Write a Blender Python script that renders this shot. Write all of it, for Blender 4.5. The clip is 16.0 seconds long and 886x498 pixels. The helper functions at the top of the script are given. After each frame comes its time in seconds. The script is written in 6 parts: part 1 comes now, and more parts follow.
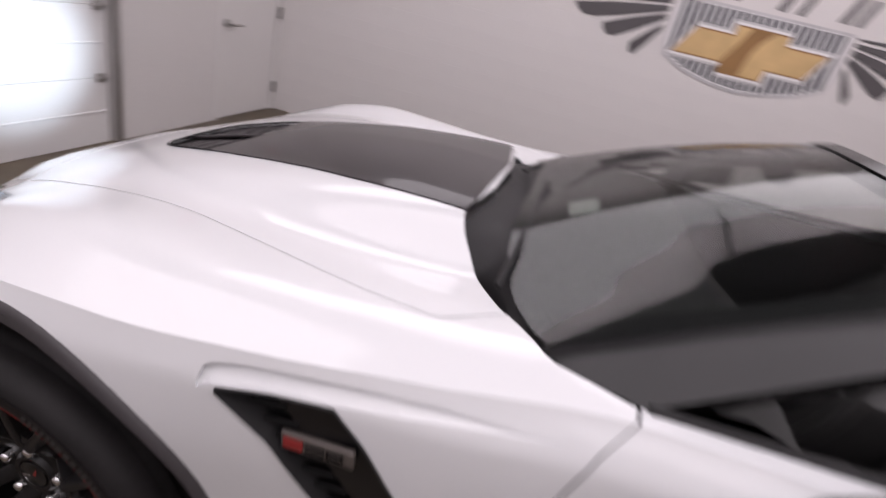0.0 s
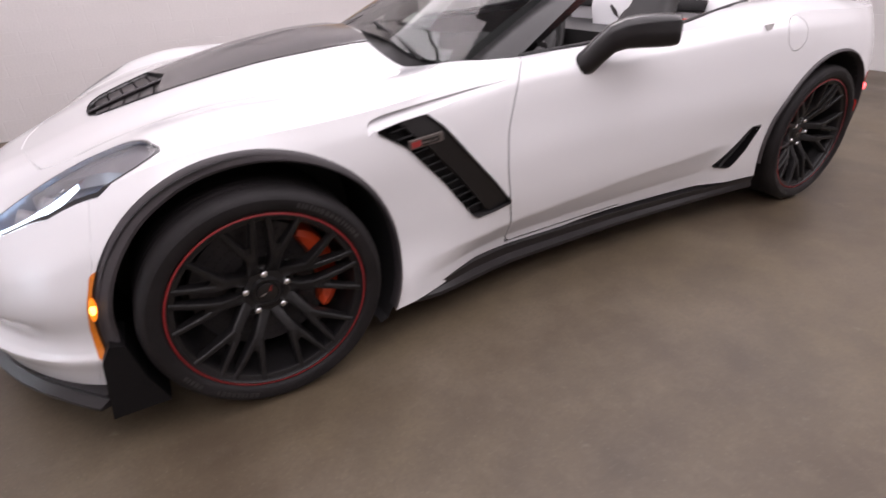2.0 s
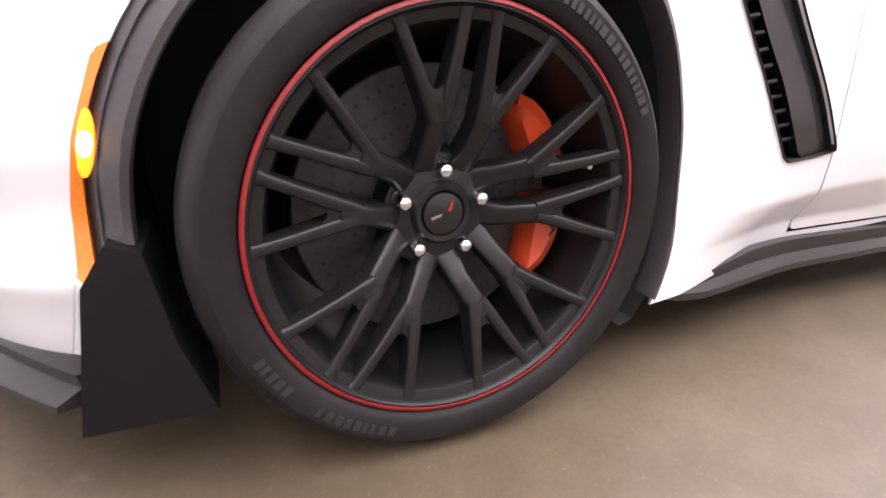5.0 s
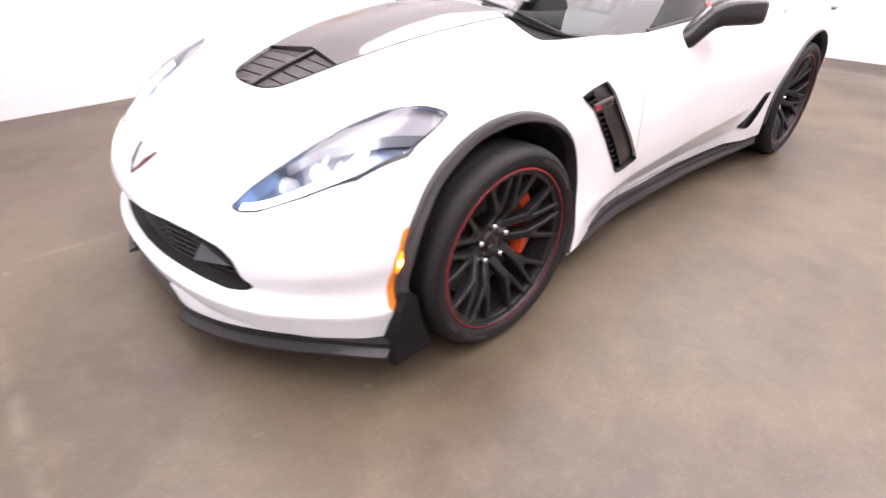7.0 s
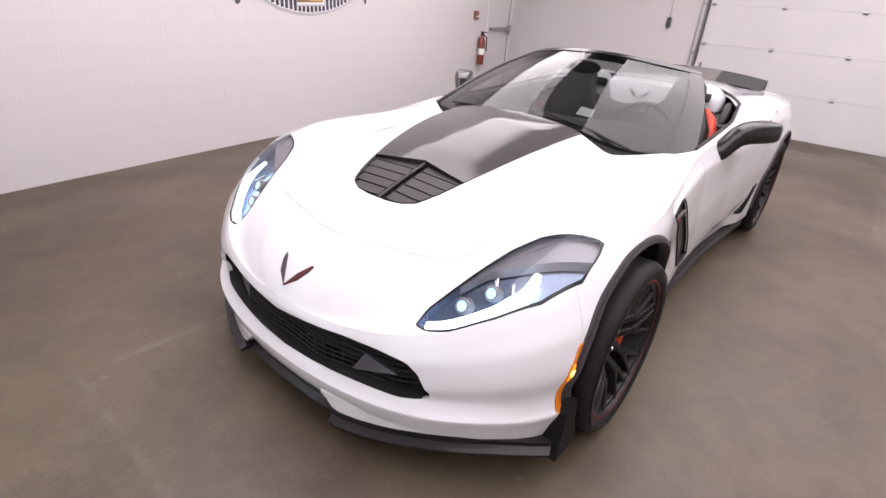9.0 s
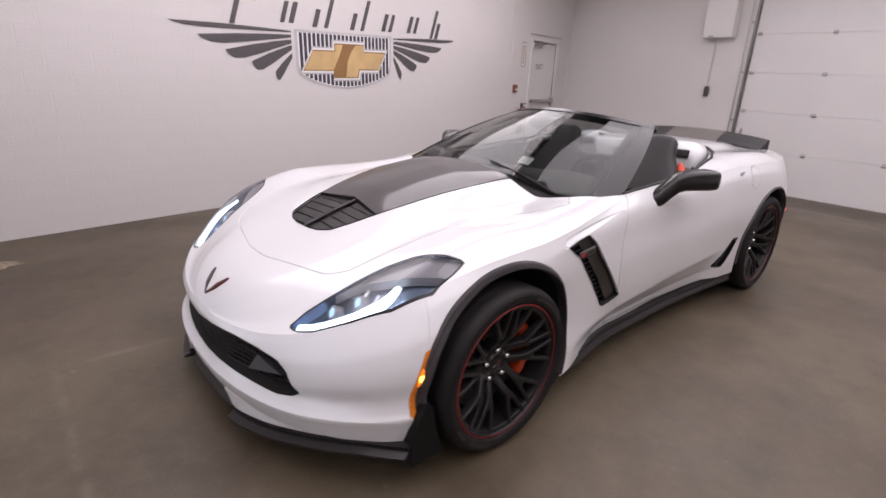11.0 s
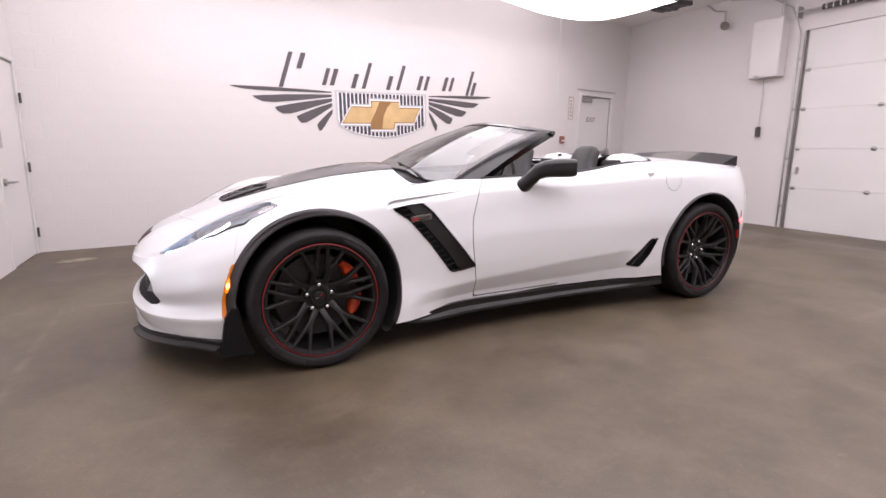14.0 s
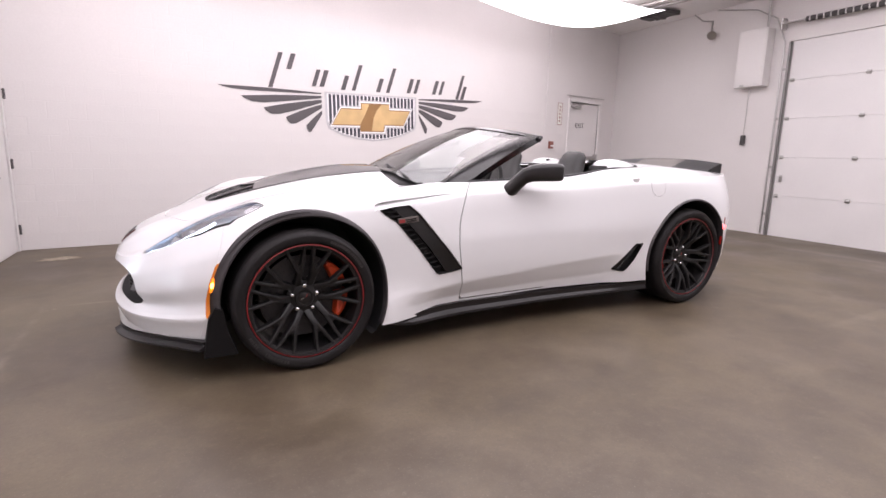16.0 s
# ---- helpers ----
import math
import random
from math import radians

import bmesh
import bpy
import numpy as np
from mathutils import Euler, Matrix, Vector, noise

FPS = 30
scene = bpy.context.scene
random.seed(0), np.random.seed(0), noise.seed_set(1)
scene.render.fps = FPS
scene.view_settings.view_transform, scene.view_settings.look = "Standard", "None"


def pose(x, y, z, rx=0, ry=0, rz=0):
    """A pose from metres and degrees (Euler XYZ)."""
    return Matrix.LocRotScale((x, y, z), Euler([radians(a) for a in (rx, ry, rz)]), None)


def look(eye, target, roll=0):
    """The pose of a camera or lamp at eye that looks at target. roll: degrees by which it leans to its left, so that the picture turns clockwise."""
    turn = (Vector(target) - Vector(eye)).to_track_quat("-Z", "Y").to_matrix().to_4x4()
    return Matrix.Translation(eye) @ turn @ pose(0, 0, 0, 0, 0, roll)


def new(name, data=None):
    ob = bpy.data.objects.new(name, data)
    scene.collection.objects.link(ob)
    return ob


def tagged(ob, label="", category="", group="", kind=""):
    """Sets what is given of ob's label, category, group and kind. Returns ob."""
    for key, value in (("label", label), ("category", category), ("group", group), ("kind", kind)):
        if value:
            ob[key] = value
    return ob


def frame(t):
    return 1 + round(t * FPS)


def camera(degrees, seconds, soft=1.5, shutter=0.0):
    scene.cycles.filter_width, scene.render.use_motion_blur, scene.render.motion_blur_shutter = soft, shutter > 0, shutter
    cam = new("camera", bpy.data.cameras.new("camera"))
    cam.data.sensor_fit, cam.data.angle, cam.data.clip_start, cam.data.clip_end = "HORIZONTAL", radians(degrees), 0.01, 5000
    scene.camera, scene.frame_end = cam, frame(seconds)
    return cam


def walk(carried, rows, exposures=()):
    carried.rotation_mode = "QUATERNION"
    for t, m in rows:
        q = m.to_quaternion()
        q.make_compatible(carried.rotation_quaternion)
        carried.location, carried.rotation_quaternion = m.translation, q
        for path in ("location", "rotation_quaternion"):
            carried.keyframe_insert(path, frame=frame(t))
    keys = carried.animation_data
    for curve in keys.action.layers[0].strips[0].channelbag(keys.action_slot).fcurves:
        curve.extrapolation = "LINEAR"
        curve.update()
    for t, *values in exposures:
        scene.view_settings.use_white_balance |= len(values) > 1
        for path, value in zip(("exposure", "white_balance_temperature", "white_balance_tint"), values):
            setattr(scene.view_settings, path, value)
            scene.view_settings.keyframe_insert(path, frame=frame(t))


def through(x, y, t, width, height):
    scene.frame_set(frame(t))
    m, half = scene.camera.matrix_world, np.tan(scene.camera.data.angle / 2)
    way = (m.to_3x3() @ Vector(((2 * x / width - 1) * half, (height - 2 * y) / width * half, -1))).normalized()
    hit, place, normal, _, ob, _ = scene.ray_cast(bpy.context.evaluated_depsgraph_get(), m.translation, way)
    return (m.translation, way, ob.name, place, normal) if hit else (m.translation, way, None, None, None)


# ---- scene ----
EXPOSURES = [(0, -0.48), (1.2, -0.2), (2.2, 0.18), (3.0, 0.42), (3.5, 0.8), (4.2, 1.55), (6.3, 1.6), (7.0, 1.3), (7.7, 0.85), (8.7, 0.47), (10.8, -0.17), (11.6, 0.0), (12.0, 0.08), (12.5, 0.33), (16, 0.4)]
cam = camera(81.74, 16.0, soft=1.5, shutter=0.4)
# seconds, eye x y z, heading, pitch, roll
PATH = [
    (0, 0.704, -1.346, 1.282, 8.10, -25.57, 15.57),
    (0.2, 0.688, -1.533, 1.289, -3.32, -25.45, 12.63),
    (0.5, 0.633, -1.762, 1.331, -18.02, -24.58, 6.26),
    (1, 0.534, -2.064, 1.369, -24.76, -26.09, 0.40),
    (1.5, 0.174, -2.247, 1.314, -27.96, -26.71, -2.48),
    (2, -0.150, -2.151, 1.116, -29.18, -28.72, -1.67),
    (2.5, -0.344, -1.900, 0.924, -32.46, -23.94, 1.22),
    (3, -0.337, -1.611, 0.656, -28.45, -15.47, -1.07),
    (3.5, -0.204, -1.462, 0.502, -23.20, -15.00, 0.12),
    (4, -0.192, -1.452, 0.484, -22.10, -13.50, -0.30),
    (4.2, -0.196, -1.452, 0.486, -21.90, -13.80, -0.20),
    (6.3, -0.634, -1.730, 0.835, -36.72, -27.16, 7.18),
    (6.5, -0.725, -1.840, 0.949, -39.25, -27.25, 5.96),
    (7, -1.060, -1.763, 1.134, -42.94, -30.71, 0.86),
    (7.5, -1.356, -1.692, 1.244, -45.99, -28.06, 3.53),
    (8, -1.478, -1.555, 1.341, -48.43, -26.44, 3.57),
    (8.5, -1.569, -1.364, 1.396, -51.39, -25.82, 5.74),
    (8.7, -1.594, -1.293, 1.400, -52.29, -25.96, 4.76),
    (10.8, -1.388, -1.851, 1.349, -42.72, -20.57, 2.11),
    (11, -1.299, -1.961, 1.351, -42.07, -18.64, 2.83),
    (11.5, -1.177, -2.312, 1.280, -35.01, -17.63, 3.04),
    (12, -0.982, -2.689, 1.234, -31.31, -17.36, 2.68),
    (12.5, -0.706, -2.954, 1.152, -29.15, -13.97, 3.33),
    (13, -0.585, -3.138, 1.045, -27.00, -11.66, -0.51),
    (13.5, -0.535, -3.183, 0.987, -28.55, -11.99, -0.31),
    (14, -0.541, -3.164, 1.003, -27.33, -10.81, 0.57),
    (14.5, -0.549, -3.159, 1.001, -26.89, -10.92, 2.92),
    (15, -0.545, -3.170, 1.000, -27.31, -11.20, 2.78),
    (15.5, -0.542, -3.169, 1.003, -27.55, -10.73, 2.72),
    (16, -0.533, -3.179, 1.000, -28.55, -10.41, 1.48),
]


def aim(x, y, z, yaw, pitch, roll):
    turn = pose(0, 0, 0, 90 + pitch, 0, yaw)
    return Matrix.Translation((x, y, z)) @ turn @ pose(0, 0, 0, 0, 0, roll)


walk(cam, [(t, aim(*p)) for t, *p in PATH], EXPOSURES)

# ---- world and light ----
world = bpy.data.worlds.new("world")
scene.world = world
world.use_nodes = True
world.node_tree.nodes["Background"].inputs[0].default_value = (0.9, 0.95, 1.0, 1)
world.node_tree.nodes["Background"].inputs[1].default_value = 0.02


# ---- materials ----
def material(name, colour, rough=0.5, metal=0.0, grain=0.0, scale=20.0, bump=0.0, coat=0.0, stains=0.0, stain_scale=1.5, spec=0.5, coat_rough=0.03):
    """A painted or raw surface: base colour varied at two scales, with fine relief."""
    m = bpy.data.materials.new(name)
    m.use_nodes = True
    nt = m.node_tree
    b = nt.nodes["Principled BSDF"]
    b.inputs["Base Color"].default_value = (*colour, 1)
    b.inputs["Roughness"].default_value = rough
    b.inputs["Metallic"].default_value = metal
    b.inputs["Coat Weight"].default_value = coat
    b.inputs["Coat Roughness"].default_value = coat_rough
    b.inputs["Specular IOR Level"].default_value = spec
    if grain or stains or bump:
        co = nt.nodes.new("ShaderNodeTexCoord")
        fine = nt.nodes.new("ShaderNodeTexNoise")
        fine.inputs["Scale"].default_value, fine.inputs["Detail"].default_value = scale, 6
        nt.links.new(co.outputs["Object"], fine.inputs["Vector"])
        wide = nt.nodes.new("ShaderNodeTexNoise")
        wide.inputs["Scale"].default_value, wide.inputs["Detail"].default_value = stain_scale, 5
        nt.links.new(co.outputs["Object"], wide.inputs["Vector"])
        last = None
        for node, amount in ((fine, grain), (wide, stains)):
            if not amount:
                continue
            ramp = nt.nodes.new("ShaderNodeMapRange")
            ramp.inputs["From Min"].default_value, ramp.inputs["From Max"].default_value = 0.3, 0.7
            ramp.inputs["To Min"].default_value, ramp.inputs["To Max"].default_value = 1 - amount, 1 + amount
            nt.links.new(node.outputs["Fac"], ramp.inputs["Value"])
            mix = nt.nodes.new("ShaderNodeMix")
            mix.data_type, mix.blend_type = "RGBA", "MULTIPLY"
            mix.inputs["Factor"].default_value = 1
            if last is None:
                mix.inputs["A"].default_value = (*colour, 1)
            else:
                nt.links.new(last, mix.inputs["A"])
            nt.links.new(ramp.outputs["Result"], mix.inputs["B"])
            last = mix.outputs["Result"]
        if last is not None:
            nt.links.new(last, b.inputs["Base Color"])
        if bump:
            bm = nt.nodes.new("ShaderNodeBump")
            bm.inputs["Strength"].default_value, bm.inputs["Distance"].default_value = 1.0, bump
            nt.links.new(fine.outputs["Fac"], bm.inputs["Height"])
            nt.links.new(bm.outputs["Normal"], b.inputs["Normal"])
    return m


def glowing(name, colour, strength):
    m = bpy.data.materials.new(name)
    m.use_nodes = True
    b = m.node_tree.nodes["Principled BSDF"]
    b.inputs["Base Color"].default_value = (*colour, 1)
    b.inputs["Emission Color"].default_value = (*colour, 1)
    b.inputs["Emission Strength"].default_value = strength
    return m


def clear(name, tint=(1, 1, 1), rough=0.0, through=0.9):
    """Thin glass: part see-through, part mirror."""
    m = bpy.data.materials.new(name)
    m.use_nodes = True
    nt = m.node_tree
    nt.nodes.clear()
    out = nt.nodes.new("ShaderNodeOutputMaterial")
    see, gloss, mix = nt.nodes.new("ShaderNodeBsdfTransparent"), nt.nodes.new("ShaderNodeBsdfGlossy"), nt.nodes.new("ShaderNodeMixShader")
    lean, fade, gain = nt.nodes.new("ShaderNodeLayerWeight"), nt.nodes.new("ShaderNodeMath"), nt.nodes.new("ShaderNodeMath")
    lean.inputs["Blend"].default_value = 0.5
    fade.operation, fade.inputs[1].default_value = "POWER", 5.0
    gain.operation, gain.inputs[1].default_value, gain.inputs[2].default_value = "MULTIPLY_ADD", 0.93, 0.045
    nt.links.new(lean.outputs["Facing"], fade.inputs[0])
    nt.links.new(fade.outputs[0], gain.inputs[0])
    see.inputs["Color"].default_value = (*[c * through for c in tint], 1)
    gloss.inputs["Roughness"].default_value = rough
    nt.links.new(gain.outputs[0], mix.inputs[0])
    nt.links.new(see.outputs[0], mix.inputs[1])
    nt.links.new(gloss.outputs[0], mix.inputs[2])
    nt.links.new(mix.outputs[0], out.inputs[0])
    return m


WALL_PAINT = material("wall_paint", (0.66, 0.635, 0.625), 0.55, grain=0.02, scale=60, bump=0.0015, stains=0.03, stain_scale=0.9)
DOOR_PAINT = material("door_paint", (0.68, 0.66, 0.65), 0.4, stains=0.02)
PANEL_PAINT = material("garage_panel", (0.69, 0.675, 0.67), 0.45, stains=0.03, grain=0.02, scale=90, bump=0.0008)
CEILING_PAINT = material("ceiling_paint", (0.80, 0.78, 0.77), 0.7, stains=0.03)
FABRIC = glowing("lit_fabric", (1.0, 0.925, 0.985), 3.45)
FABRIC_SOFT = glowing("lit_fabric_soft", (1.0, 0.925, 0.985), 2.3)
# near-black colour stands in for missing light between the fabrics
UNLIT_GAP_DARK = material("unlit_gap_dark", (0.02, 0.019, 0.02), 0.8, grain=0.1, scale=30)
STEEL = material("steel", (0.45, 0.44, 0.43), 0.35, 1.0)
TRACK_GREY = material("track_grey", (0.22, 0.21, 0.205), 0.5, 0.5, stains=0.2, stain_scale=4)
DARK_METAL = material("dark_metal", (0.09, 0.085, 0.085), 0.5, 0.6)
DECAL_GREY = material("decal_grey", (0.085, 0.078, 0.082), 0.6)
DECAL_SILVER = material("decal_silver", (0.50, 0.49, 0.50), 0.5, stains=0.15, stain_scale=3)
DECAL_LIGHT = material("decal_light", (0.78, 0.77, 0.77), 0.5)
DECAL_GOLD = material("decal_gold", (0.60, 0.41, 0.19), 0.5, stains=0.14, stain_scale=5)
DECAL_GOLD_DARK = material("decal_gold_dark", (0.27, 0.145, 0.05), 0.5, stains=0.12, stain_scale=4)
BADGE_MARK = material("badge_mark_red", (0.28, 0.025, 0.025), 0.4)
EXT_RED = material("dull_extinguisher_red", (0.22, 0.05, 0.04), 0.45)
ALARM_RED = material("alarm_red", (0.23, 0.085, 0.07), 0.5)
SIGN_RED = material("faded_sign_red", (0.30, 0.14, 0.125), 0.5)
RED_PAINT = material("red_paint", (0.30, 0.024, 0.02), 0.4)
PAINT = material("white_car_paint", (0.73, 0.735, 0.75), 0.35, coat=1.0, grain=0.004, scale=400)
FLAP_BLACK = material("flap_black", (0.006, 0.0055, 0.006), 0.6, grain=0.1, scale=60, spec=0.2)
PILLAR_BLACK = material("pillar_black", (0.007, 0.0065, 0.007), 0.22, grain=0.05, scale=100)
GAP = material("gap_black", (0.016, 0.015, 0.016), 0.7, grain=0.1, scale=40)
GLOSS_BLACK = material("gloss_black", (0.008, 0.0073, 0.008), 0.28, coat=0.35, spec=0.35)
CARBON = material("carbon_flash", (0.022, 0.018, 0.020), 0.45, grain=0.15, scale=300, coat=0.65, coat_rough=0.06, spec=0.3)
LOUVRE_GREY = material("louvre_grey", (0.030, 0.026, 0.028), 0.4, grain=0.1, scale=200, spec=0.3)
AERO_BLACK = material("aero_black", (0.014, 0.012, 0.013), 0.42, grain=0.15, scale=300, coat=0.2, coat_rough=0.12, spec=0.3)
MATT_BLACK = material("matt_black_plastic", (0.014, 0.013, 0.014), 0.5, grain=0.1, scale=200, bump=0.0003, spec=0.35)
ARCH_GREY = material("arch_trim_grey", (0.045, 0.040, 0.043), 0.5, grain=0.08, scale=150)
RUBBER = material("tyre_rubber", (0.0125, 0.0110, 0.0115), 0.58, grain=0.12, scale=80, stains=0.25, stain_scale=9, bump=0.0005, spec=0.22)
RIM_BLACK = material("satin_black_rim", (0.010, 0.0092, 0.0097), 0.36, 0.0, grain=0.05, scale=200, spec=0.34)
RED_STRIPE = material("red_rim_stripe", (0.24, 0.014, 0.016), 0.45)
CALIPER = material("orange_red_caliper", (0.62, 0.07, 0.02), 0.35, coat=0.4)
DISC = material("carbon_brake_disc", (0.050, 0.047, 0.049), 0.45, 0.3, grain=0.15, scale=120)
CHROME = material("chrome", (0.75, 0.75, 0.76), 0.12, 1.0)
LEATHER = material("black_leather", (0.017, 0.016, 0.016), 0.5, grain=0.1, scale=250, bump=0.0005)
RED_LEATHER = material("red_leather", (0.62, 0.06, 0.025), 0.5, grain=0.08, scale=250)
GLASS = clear("car_glass", (0.70, 0.72, 0.71), through=0.9)
GLASS_DARK = clear("lamp_glass", (0.9, 0.92, 0.95), through=0.88)
AMBER = material("amber_lens", (0.66, 0.185, 0.010), 0.25, coat=0.6, grain=0.12, scale=220)
AMBER_LIT = glowing("amber_lamp", (1.0, 0.48, 0.08), 6.0)
AMBER_GLOW = glowing("amber_glow", (1.0, 0.25, 0.01), 0.9)
LED_WHITE = glowing("daylight_led", (0.74, 0.87, 1.0), 4.4)
BEZEL = material("lamp_bezel", (0.36, 0.34, 0.345), 0.3, 0.4, grain=0.04, scale=90)
RED_LIT = glowing("red_lamp", (1.0, 0.09, 0.10), 4.0)
LAMP_HOUSE = material("lamp_housing", (0.27, 0.32, 0.42), 0.22, 0.7, grain=0.1, scale=60)
LED_BLUE = glowing("blue_white_lamp", (0.46, 0.70, 1.0), 1.2)
BADGE_GREY = material("badge_grey", (0.16, 0.14, 0.13), 0.35, 0.5)
BADGE_RED = material("badge_dark_red", (0.10, 0.022, 0.022), 0.35, 0.4)
PULL_GREY = material("pull_grey", (0.55, 0.54, 0.54), 0.4)
GRILLE_GREY = material("grille_grey", (0.10, 0.10, 0.11), 0.35, 0.4)
DECAL_NAVY = material("decal_navy", (0.045, 0.045, 0.06), 0.5)
SMOKED = material("smoked_blade", (0.12, 0.108, 0.10), 0.5, grain=0.08, scale=80, spec=0.3)
RED_LENS = material("red_lens", (0.35, 0.015, 0.012), 0.2, coat=0.8)
SPOT_PAINT = material("spilt_paint", (0.24, 0.20, 0.14), 0.5, grain=0.4, scale=30, stains=0.3, stain_scale=9)
PAPER = material("paper", (0.75, 0.77, 0.72), 0.7)


def floor_material():
    """Old sealed concrete: olive-brown, blotched, with worn pale patches, dark stains and faint scrape lines."""
    m = bpy.data.materials.new("concrete_floor")
    m.use_nodes = True
    nt = m.node_tree
    b = nt.nodes["Principled BSDF"]
    co = nt.nodes.new("ShaderNodeTexCoord")

    def noise(scale, detail, stretch=(1, 1, 1), turn=0.0, rough=0.55):
        mp = nt.nodes.new("ShaderNodeMapping")
        mp.inputs["Scale"].default_value, mp.inputs["Rotation"].default_value = stretch, (0, 0, turn)
        n = nt.nodes.new("ShaderNodeTexNoise")
        n.inputs["Scale"].default_value, n.inputs["Detail"].default_value, n.inputs["Roughness"].default_value = scale, detail, rough
        nt.links.new(co.outputs["Object"], mp.inputs["Vector"])
        nt.links.new(mp.outputs["Vector"], n.inputs["Vector"])
        return n.outputs["Fac"]

    def band(value, lo, hi, to0=0.0, to1=1.0):
        r = nt.nodes.new("ShaderNodeMapRange")
        for key, v in (("From Min", lo), ("From Max", hi), ("To Min", to0), ("To Max", to1)):
            r.inputs[key].default_value = v
        nt.links.new(value, r.inputs["Value"])
        return r.outputs["Result"]

    def blend(a, colour, factor):
        mix = nt.nodes.new("ShaderNodeMix")
        mix.data_type = "RGBA"
        if isinstance(a, tuple):
            mix.inputs["A"].default_value = (*a, 1)
        else:
            nt.links.new(a, mix.inputs["A"])
        mix.inputs["B"].default_value = (*colour, 1)
        nt.links.new(factor, mix.inputs["Factor"])
        return mix.outputs["Result"]

    base = blend((0.068, 0.050, 0.033), (0.118, 0.092, 0.058), band(noise(0.75, 6, rough=0.65), 0.40, 0.60))
    base = blend(base, (0.147, 0.118, 0.083), band(noise(2.6, 8, rough=0.6), 0.48, 0.68, 0.0, 0.52))
    base = blend(base, (0.040, 0.030, 0.022), band(noise(1.6, 9, rough=0.62), 0.50, 0.70, 0.0, 0.5))
    base = blend(base, (0.25, 0.22, 0.17), band(noise(2.2, 3, (1, 0.05, 1), 0.5), 0.66, 0.73, 0.0, 0.30))
    base = blend(base, (0.25, 0.22, 0.17), band(noise(1.7, 3, (0.06, 1, 1), 0.25), 0.66, 0.73, 0.0, 0.30))
    base = blend(base, (0.30, 0.265, 0.21), band(noise(7, 4), 0.70, 0.76, 0.0, 0.35))
    base = blend(base, (0.065, 0.052, 0.036), band(noise(70, 5), 0.45, 0.70, 0.0, 0.35))
    base = blend(base, (0.176, 0.142, 0.10), band(noise(16, 7, rough=0.65), 0.52, 0.66, 0.0, 0.14))
    base = blend(base, (0.21, 0.185, 0.14), band(noise(130, 3), 0.60, 0.72, 0.0, 0.32))
    base = blend(base, (0.045, 0.035, 0.025), band(noise(24, 6, rough=0.7), 0.60, 0.70, 0.0, 0.2))
    # two worn, pale saw cuts meeting ahead of the car
    xyz = nt.nodes.new("ShaderNodeSeparateXYZ")
    nt.links.new(co.outputs["Object"], xyz.inputs[0])

    def math_node(kind, a, c):
        n = nt.nodes.new("ShaderNodeMath")
        n.operation = kind
        for slot, v in zip(n.inputs, (a, c)):
            if isinstance(v, (int, float)):
                slot.default_value = v
            else:
                nt.links.new(v, slot)
        return n.outputs[0]

    wander = math_node("MULTIPLY", math_node("SUBTRACT", noise(3.0, 3), 0.5), 0.05)
    for across, along, place, past in (("Y", "X", 0.70, 1), ("X", "Y", -1.252, -1)):
        off = math_node("ABSOLUTE", math_node("ADD", math_node("SUBTRACT", xyz.outputs[across], place), wander), 0.0)
        near = band(off, 0.006, 0.030, 1.0, 0.0)
        end = band(xyz.outputs[along], *((-1.35, -1.25) if past > 0 else (0.80, 0.70)))
        worn = math_node("MULTIPLY", math_node("MULTIPLY", near, end), band(noise(4.5, 6, rough=0.7), 0.40, 0.66, 0.02, 0.42))
        base = blend(base, (0.22, 0.19, 0.15), worn)
    nt.links.new(base, b.inputs["Base Color"])
    nt.links.new(band(noise(1.3, 8), 0.3, 0.7, 0.36, 0.6), b.inputs["Roughness"])
    bump = nt.nodes.new("ShaderNodeBump")
    bump.inputs["Strength"].default_value, bump.inputs["Distance"].default_value = 0.6, 0.0008
    nt.links.new(noise(55, 6), bump.inputs["Height"])
    nt.links.new(bump.outputs["Normal"], b.inputs["Normal"])
    return m


FLOOR = floor_material()


# ---- building helpers ----
def part(name, bm, mat, parent=None, label="", smooth=None):
    """One mesh object from a bmesh, under a thing or a part."""
    me = bpy.data.meshes.new(name)
    bmesh.ops.recalc_face_normals(bm, faces=bm.faces)
    bm.to_mesh(me)
    bm.free()
    me.materials.append(mat)
    if smooth is not None:
        me.shade_smooth()
        me.set_sharp_from_angle(angle=radians(smooth))
    ob = new(name, me)
    if parent is not None:
        ob.parent = parent
    if label:
        tagged(ob, label)
    return ob


def empty(name, at=(0, 0, 0)):
    ob = new(name)
    ob.location = at
    return ob


def box(bm, size, m=None, bevel=0.0):
    """A block of that size about its own middle, moved by m."""
    got = bmesh.ops.create_cube(bm, size=1.0)
    vs = got["verts"]
    bmesh.ops.scale(bm, vec=size, verts=vs)
    if bevel:
        es = {e for v in vs for e in v.link_edges}
        res = bmesh.ops.bevel(bm, geom=list(es), offset=bevel, segments=2, affect="EDGES", profile=0.5)
        vs = list({v for f in res["faces"] for v in f.verts} | {v for v in vs if v.is_valid})
    if m is not None:
        bmesh.ops.transform(bm, matrix=m, verts=vs)
    return vs


